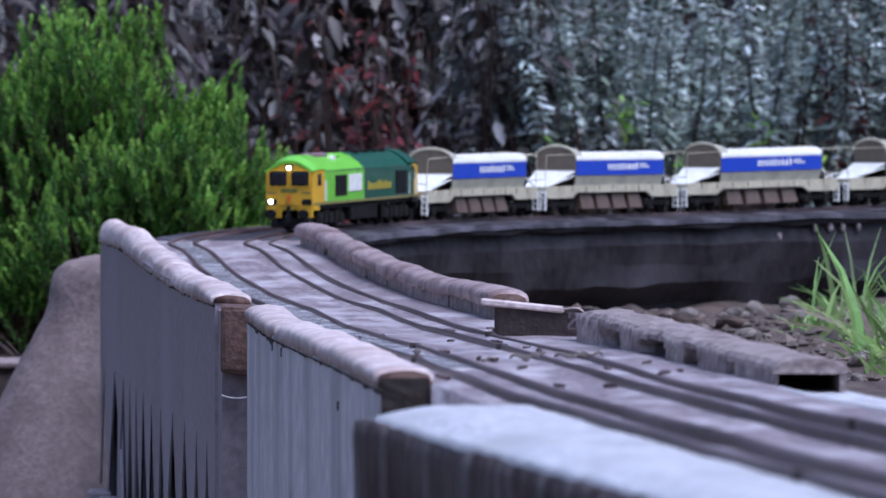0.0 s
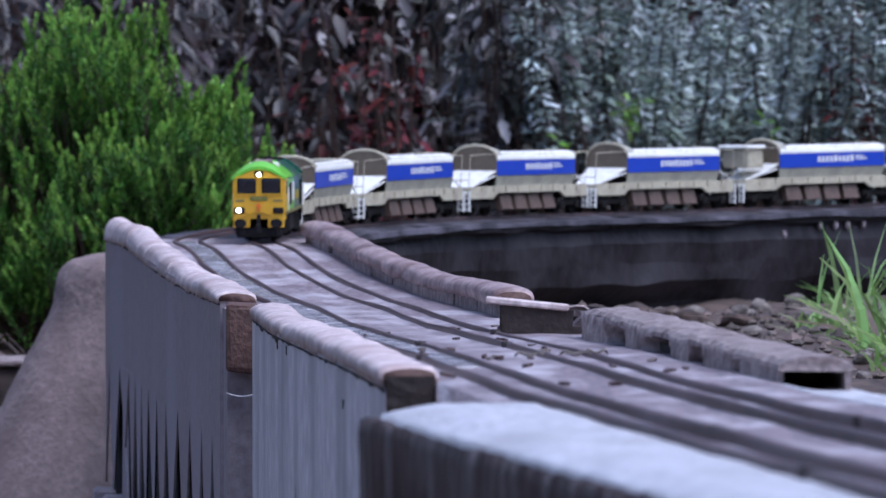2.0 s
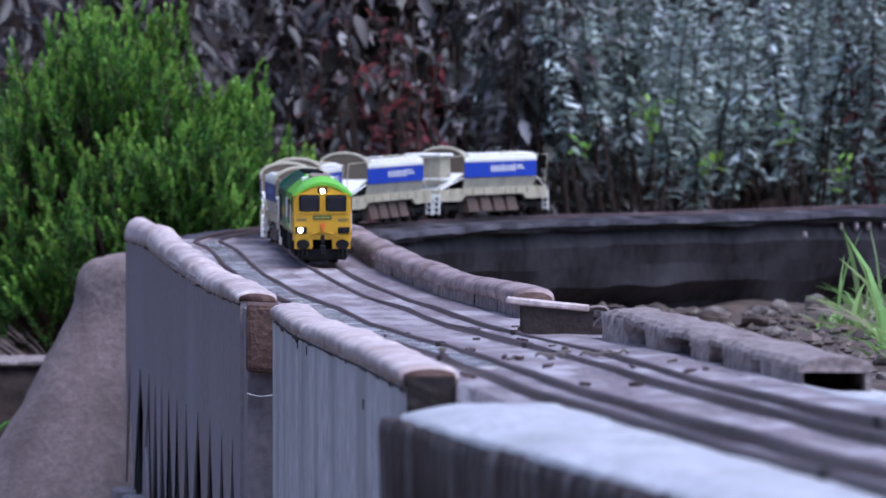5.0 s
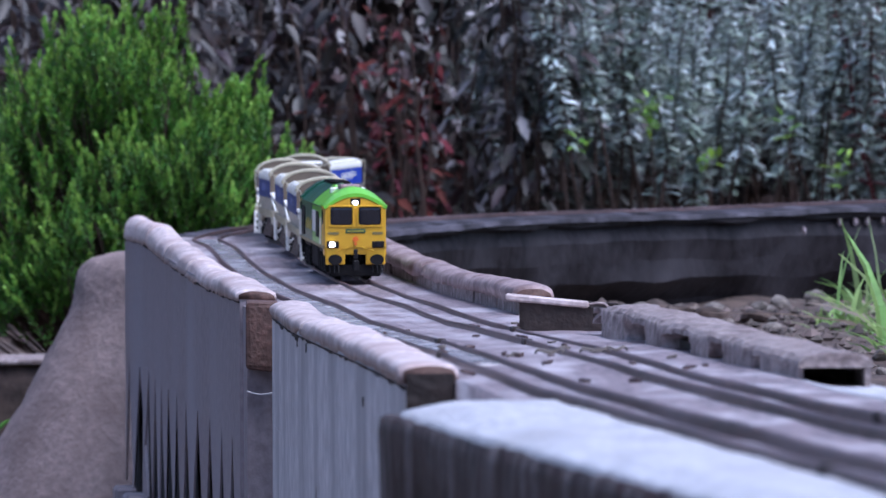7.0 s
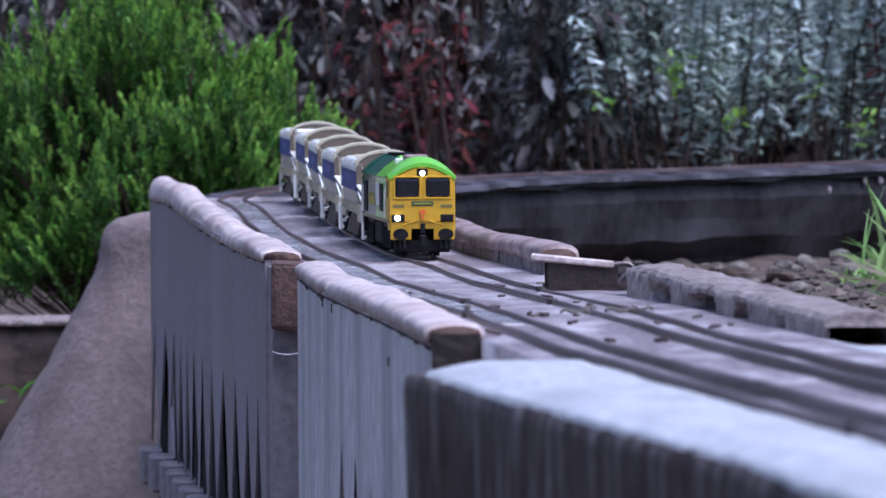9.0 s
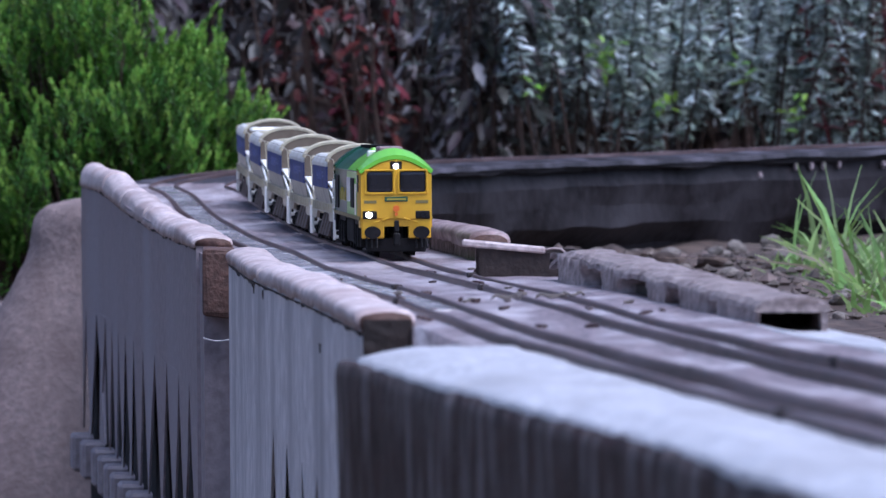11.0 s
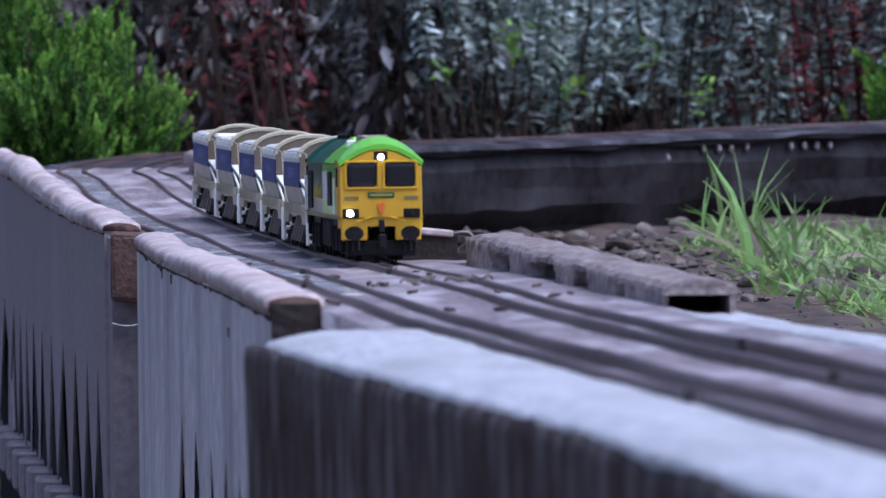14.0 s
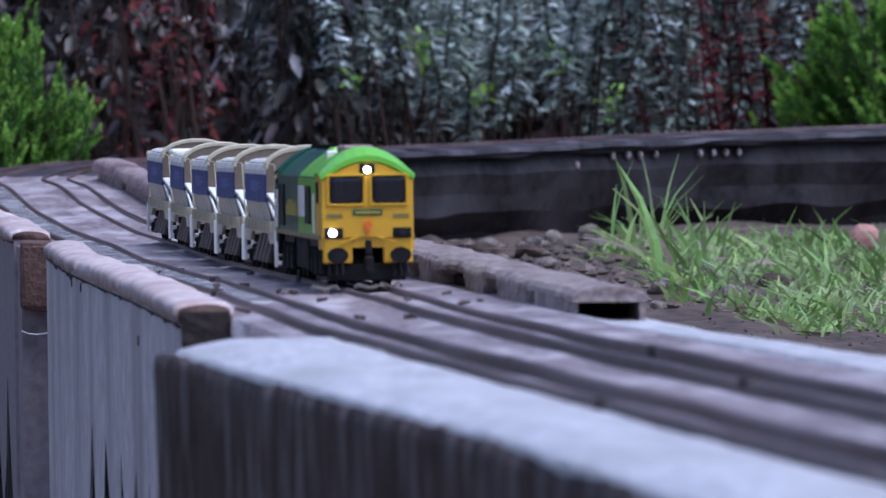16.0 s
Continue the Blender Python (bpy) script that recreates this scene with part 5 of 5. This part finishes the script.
def build_wagon(last=False):
    t = tagged(new("hopper_wagon"), "off-white and blue model ballast hopper wagon" + (" with a generator housing" if last else " with rounded bulkhead"), "wagon", group="hopper wagons")
    W, ZB, ZT = 0.0172, 0.0245, 0.0465
    H = 0.066
    # hopper sides, each its own plate
    for sx in (-1, 1):
        x = sx * W
        # sx > 0 faces away from the light: its shade is painted in
        part("blue_panel", boxes((x - 0.0005, x + 0.0005, -H, H, 0.0292, 0.0408), bevel=0.0002), M_BLUE if sx < 0 else M_BLUE_SHADED, t, "royal blue side panel" if sx < 0 else "royal blue side panel with shade in its colour")
        bm = bmesh.new()
        lip = [(sx * (W + 0.0006), 0.0404), (sx * (W + 0.0006), 0.0422), (sx * (W - 0.0004), 0.0444), (sx * (W - 0.0024), 0.0460), (sx * (W - 0.0046), ZT + 0.0001), (sx * (W - 0.0046), ZT - 0.0010), (sx * (W - 0.0012), 0.0430), (sx * (W - 0.0008), 0.0404)]
        section_y(bm, lip, [(-H, 1, 0), (H, 1, 0)])
        part("top_rail", bm, M_WHITE, t, "white top rail curved inwards")
        bm = bmesh.new()
        vs = [bm.verts.new(c) for c in ((x, -H, 0.029), (x, H, 0.029), (x * 0.90, H * 0.98, 0.0215), (x * 0.90, -H * 0.98, 0.0215),
                                        (x * 0.95, -H, 0.029), (x * 0.95, H, 0.029), (x * 0.85, H * 0.98, 0.0215), (x * 0.85, -H * 0.98, 0.0215))]
        for f in ((0, 1, 2, 3), (7, 6, 5, 4), (0, 3, 7, 4), (1, 5, 6, 2), (0, 4, 5, 1), (3, 2, 6, 7)):
            bm.faces.new([vs[i] for i in f])
        part("lower_slope", bm, M_GREYP, t, "pale grey lower side")
        bm = bmesh.new()
        yd = -1 if sx > 0 else 1
        for k in range(9):
            y = (-0.026 + 0.0052 * k)
            box(bm, x + sx * 0.0005 - 0.0001, x + sx * 0.0005 + 0.0001, y, y + 0.0031, 0.0332, 0.0376 if k not in (0, 4) else 0.0384)
        for z, l in ((0.0366, 0.011), (0.0346, 0.015)):
            y0 = 0.0235 if sx > 0 else -0.0285 - l
            box(bm, x + sx * 0.0005 - 0.0001, x + sx * 0.0005 + 0.0001, y0, y0 + l, z, z + 0.0011)
        part("lettering_bar", bm, M_WHITE if sx < 0 else M_LETTER_SHADED, t, "white lettering drawn as plain bars" if sx < 0 else "white lettering in a shaded colour, drawn as plain bars")
        # sill with raised middle
        bm = bmesh.new()
        for pts in (((-0.097, 0.0125), (-0.097, 0.0215), (0.097, 0.0215), (0.097, 0.0125), (0.060, 0.0125), (0.052, 0.0165), (-0.052, 0.0165), (-0.060, 0.0125)),):
            a = [bm.verts.new((sx * 0.0150, y, z)) for y, z in pts]
            b = [bm.verts.new((sx * 0.0166, y, z)) for y, z in pts]
            bm.faces.new(a)
            bm.faces.new(b[::-1])
            for i in range(len(pts)):
                j = (i + 1) % len(pts)
                bm.faces.new((a[i], a[j], b[j], b[i]))
        for k in range(9):
            y = -0.080 + 0.020 * k
            box(bm, sx * 0.0170 - 0.0006, sx * 0.0170 + 0.0006, y - 0.0008, y + 0.0008, 0.0172, 0.0214)
        part("sill", bm, M_CREAM, t, "grubby cream sill")
    for k in range(4):
        y = -0.036 + 0.024 * k
        for sx in (-1, 1):
            bm = bmesh.new()
            vs = [bm.verts.new(c) for c in ((sx * 0.0135, y - 0.0085, 0.0155), (sx * 0.0135, y + 0.0085, 0.0155), (sx * 0.0165, y + 0.0095, 0.0045), (sx * 0.0165, y - 0.0095, 0.0045),
                                            (sx * 0.006, y - 0.0085, 0.0155), (sx * 0.006, y + 0.0085, 0.0155), (sx * 0.012, y + 0.0095, 0.0038), (sx * 0.012, y - 0.0095, 0.0038))]
            for f in ((0, 1, 2, 3), (7, 6, 5, 4), (0, 3, 7, 4), (1, 5, 6, 2), (0, 4, 5, 1), (3, 2, 6, 7)):
                bm.faces.new([vs[i] for i in f])
            part("discharge_chute", bm, M_CHUTE, t, "rusty brown discharge chute")
    # inside of the hopper
    bm = bmesh.new()
    vs = [bm.verts.new(c) for c in ((-W + .001, -H, 0.0452), (W - .001, -H, 0.0452), (W - .001, H, 0.0452), (-W + .001, H, 0.0452), (-0.006, -0.03, 0.024), (0.006, -0.03, 0.024), (0.006, 0.03, 0.024), (-0.006, 0.03, 0.024))]
    for f in ((0, 1, 5, 4), (1, 2, 6, 5), (2, 3, 7, 6), (3, 0, 4, 7), (4, 5, 6, 7)):
        bm.faces.new([vs[i] for i in f])
    part("hopper_lining", bm, M_BROWN, t, "rust-brown hopper lining")
    for ob in list(t.children):
        if ob.name.split(".")[0] in ("blue_panel", "top_rail", "lower_slope", "lettering_bar", "hopper_lining"):
            ob.location.y = -0.010
    full = H
    for sg in (1, -1):
        H = full - 0.010 * sg
        # rounded bulkhead
        bm = bmesh.new()
        n = 14
        rings = []
        for y in (sg * H, sg * (H + 0.0012)):
            ring = [bm.verts.new((-W, y, 0.0300)), bm.verts.new((W, y, 0.0300))]
            for i in range(n + 1):
                a = math.pi * i / n
                ring.append(bm.verts.new((W * math.cos(a), y, 0.0430 + (0.0080 if sg > 0 else 0.0030) * math.sin(a))))
            rings.append(ring)
        bm.faces.new(rings[0])
        bm.faces.new(rings[1][::-1])
        for i in range(len(rings[0])):
            j = (i + 1) % len(rings[0])
            bm.faces.new((rings[0][i], rings[0][j], rings[1][j], rings[1][i]))
        bh = part("bulkhead", bm, M_BULK, t, "stone-coloured rounded bulkhead")
        bm = bmesh.new()
        last_p = None
        for i in range(n + 1):
            a = math.pi * i / n
            q = Vector(((W + 0.0002) * math.cos(a), sg * (H + 0.0006), 0.0430 + (0.0082 if sg > 0 else 0.0031) * math.sin(a)))
            if last_p:
                rod(bm, last_p, q, 0.0012, 6)
            last_p = q
        part("bulkhead_rim", bm, M_CREAM, bh)
        # roof strip over the ends of the load opening
        bm = bmesh.new()
        rows = []
        for y, k in ((H, 1.0 if sg > 0 else 0.4), (H - (0.010 if sg > 0 else 0.007), 0.96 if sg > 0 else 0.38)):
            rows.append([bm.verts.new((W * math.cos(math.pi * i / n), sg * y, 0.0430 + 0.0080 * k * math.sin(math.pi * i / n))) for i in range(n + 1)])
        rows.append([bm.verts.new((v.co.x * 0.98, v.co.y, v.co.z - 0.0009)) for v in rows[1]])
        rows.append([bm.verts.new((v.co.x * 0.98, v.co.y, v.co.z - 0.0009)) for v in rows[0]])
        for a, b in zip(rows, rows[1:] + rows[:1]):
            for i in range(n):
                bm.faces.new((a[i], a[i + 1], b[i + 1], b[i]))
        part("end_hood", bm, M_GREYP, t, "pale rounded end hood")
        # slope sheet
        bm = bmesh.new()
        vs = [bm.verts.new(c) for c in ((-W, sg * (H + 0.0014), 0.0330), (W, sg * (H + 0.0014), 0.0330), (0.0075, sg * 0.096, 0.0165), (-0.0075, sg * 0.096, 0.0165),
                                        (-W, sg * (H + 0.0014), 0.0318), (W, sg * (H + 0.0014), 0.0318), (0.0075, sg * 0.096, 0.0153), (-0.0075, sg * 0.096, 0.0153))]
        for f in ((0, 1, 2, 3), (7, 6, 5, 4), (0, 3, 7, 4), (1, 5, 6, 2), (0, 4, 5, 1), (3, 2, 6, 7)):
            bm.faces.new([vs[i] for i in f])
        part("slope_sheet", bm, M_WHITE, t, "white sloping end sheet")
        for sx in (-1, 1):
            bm = bmesh.new()
            rod(bm, (sx * 0.0162, sg * (H + 0.001), 0.0290), (sx * 0.0155, sg * 0.0965, 0.0212), 0.0006, 6)
            part("end_brace", bm, M_WHITE, t)
        part("headstock", boxes((-0.0165, 0.0165, sg * 0.0975 - 0.0010, sg * 0.0975 + 0.0010, 0.0140, 0.0212), bevel=0.0003), M_CREAM, t, "cream headstock")
        for sx in (-1, 1):
            bm = bmesh.new()
            for dx in (-0.0020, 0.0020):
                rod(bm, (sx * 0.0143 + dx, sg * 0.1000, 0.0035), (sx * 0.0143 + dx, sg * 0.1000, 0.0185), 0.0009, 6)
            for k in range(4):
                rod(bm, (sx * 0.0143 - 0.0020, sg * 0.1000, 0.0050 + 0.0039 * k), (sx * 0.0143 + 0.0020, sg * 0.1000, 0.0050 + 0.0039 * k), 0.0009, 6)
            part("ladder", bm, M_WHITE, t, "white end ladder")
            bm = bmesh.new()
            rod(bm, (sx * 0.0095, sg * 0.098, 0.0128), (sx * 0.0095, sg * 0.1010, 0.0128), 0.0013, 8)
            rod(bm, (sx * 0.0095, sg * 0.1008, 0.0128), (sx * 0.0095, sg * 0.1016, 0.0128), 0.0030, 12)
            part("buffer", bm, M_BLACK, t)
        bm = bmesh.new()
        rod(bm, (-0.0155, sg * 0.0985, 0.0262), (0.0155, sg * 0.0985, 0.0262), 0.0003, 6)
        for sx in (-1, 1):
            rod(bm, (sx * W, sg * (H + 0.001), 0.0452), (sx * 0.0165, sg * 0.0985, 0.0444), 0.0003, 5)
            rod(bm, (sx * 0.0165, sg * 0.0985, 0.0444), (sx * 0.0150, sg * 0.0985, 0.021), 0.0003, 5)
        part("end_handrail", bm, M_CREAM, t)
        part("coupling", boxes((-0.0016, 0.0016, sg * 0.1035 - 0.0040, sg * 0.1035 + 0.0028, 0.0055, 0.0080), bevel=0.0004), M_BLACK, t)
        bm = bmesh.new()
        box(bm, -0.0135, 0.0135, sg * 0.072 - 0.014, sg * 0.072 + 0.014, 0.0115, 0.0145)
        for sx in (-1, 1):
            box(bm, sx * 0.0130 - 0.0011, sx * 0.0130 + 0.0011, sg * 0.072 - 0.020, sg * 0.072 + 0.020, 0.0055, 0.0105, bevel=0.0008)
            for dy in (-0.013, 0.013):
                box(bm, sx * 0.0138 - 0.0018, sx * 0.0138 + 0.0018, sg * 0.072 + dy - 0.0035, sg * 0.072 + dy + 0.0035, 0.0035, 0.0085, bevel=0.0006)
        bg = part("bogie", bm, M_UNDER, t)
        for dy in (-0.013, 0.013):
            wheelset(bg, sg * 0.072 + dy, 0.0060)
    part("centre_beam", boxes((-0.006, 0.006, -0.095, 0.095, 0.0140, 0.0180)), M_UNDER, t)
    if last:
        bm = bmesh.new()
        box(bm, -0.0150, 0.0150, 0.0690, 0.0930, 0.0445, 0.0475, bevel=0.0012)
        part("generator_canopy", bm, M_WHITE, t, "white generator canopy")
        part("generator", boxes((-0.0125, 0.0125, 0.0700, 0.0895, 0.0300, 0.0440), bevel=0.0008), M_CREAM, t, "cream generator housing")
    return t


loco = build_loco()
first = build_wagon()
wagons = [first] + [copy_thing(first, Matrix.Identity(4)) for _ in range(3)] + [build_wagon(last=True)]
PITCH = 0.214
VEH = [(loco, 0.1365 * SHORT, 0.083 * SHORT)] + [(w, 0.2600 + PITCH * (k + 0.5), 0.072) for k, w in enumerate(wagons)]

# front of the train: seconds, distance from the viewer down the straight
FRONT = [(3.0, 5.948), (5.5, 5.515), (7.0, 5.238), (8.0, 5.052), (10.5, 4.615), (12.0, 4.305), (13.0, 4.10), (14.0, 3.895), (15.0, 3.693), (16.0, 3.487)]


def front_arc(t):
    ts = [a for a, b in FRONT]
    ss = [arc_at(b) for a, b in FRONT]
    fit = np.polyfit(ts, ss, 3)
    if t < 3:
        return front_arc(3.0) - (3 - t) * 0.178
    return 0.35 * float(np.interp(t, ts, ss)) + 0.65 * float(np.polyval(fit, t))


def motions():
    for ob, back, half in VEH:
        rows = []
        for i in range(33):
            t = i * 0.5
            s = front_arc(t) - back
            a, b = on_line(s + half), on_line(s - half)
            q = (a - b).to_track_quat("Y", "Z").to_matrix().to_4x4()
            rows.append((t, Matrix.Translation((a + b) / 2 + Vector((0, 0, 0.0003))) @ q))
        walk(ob, rows)


motions()
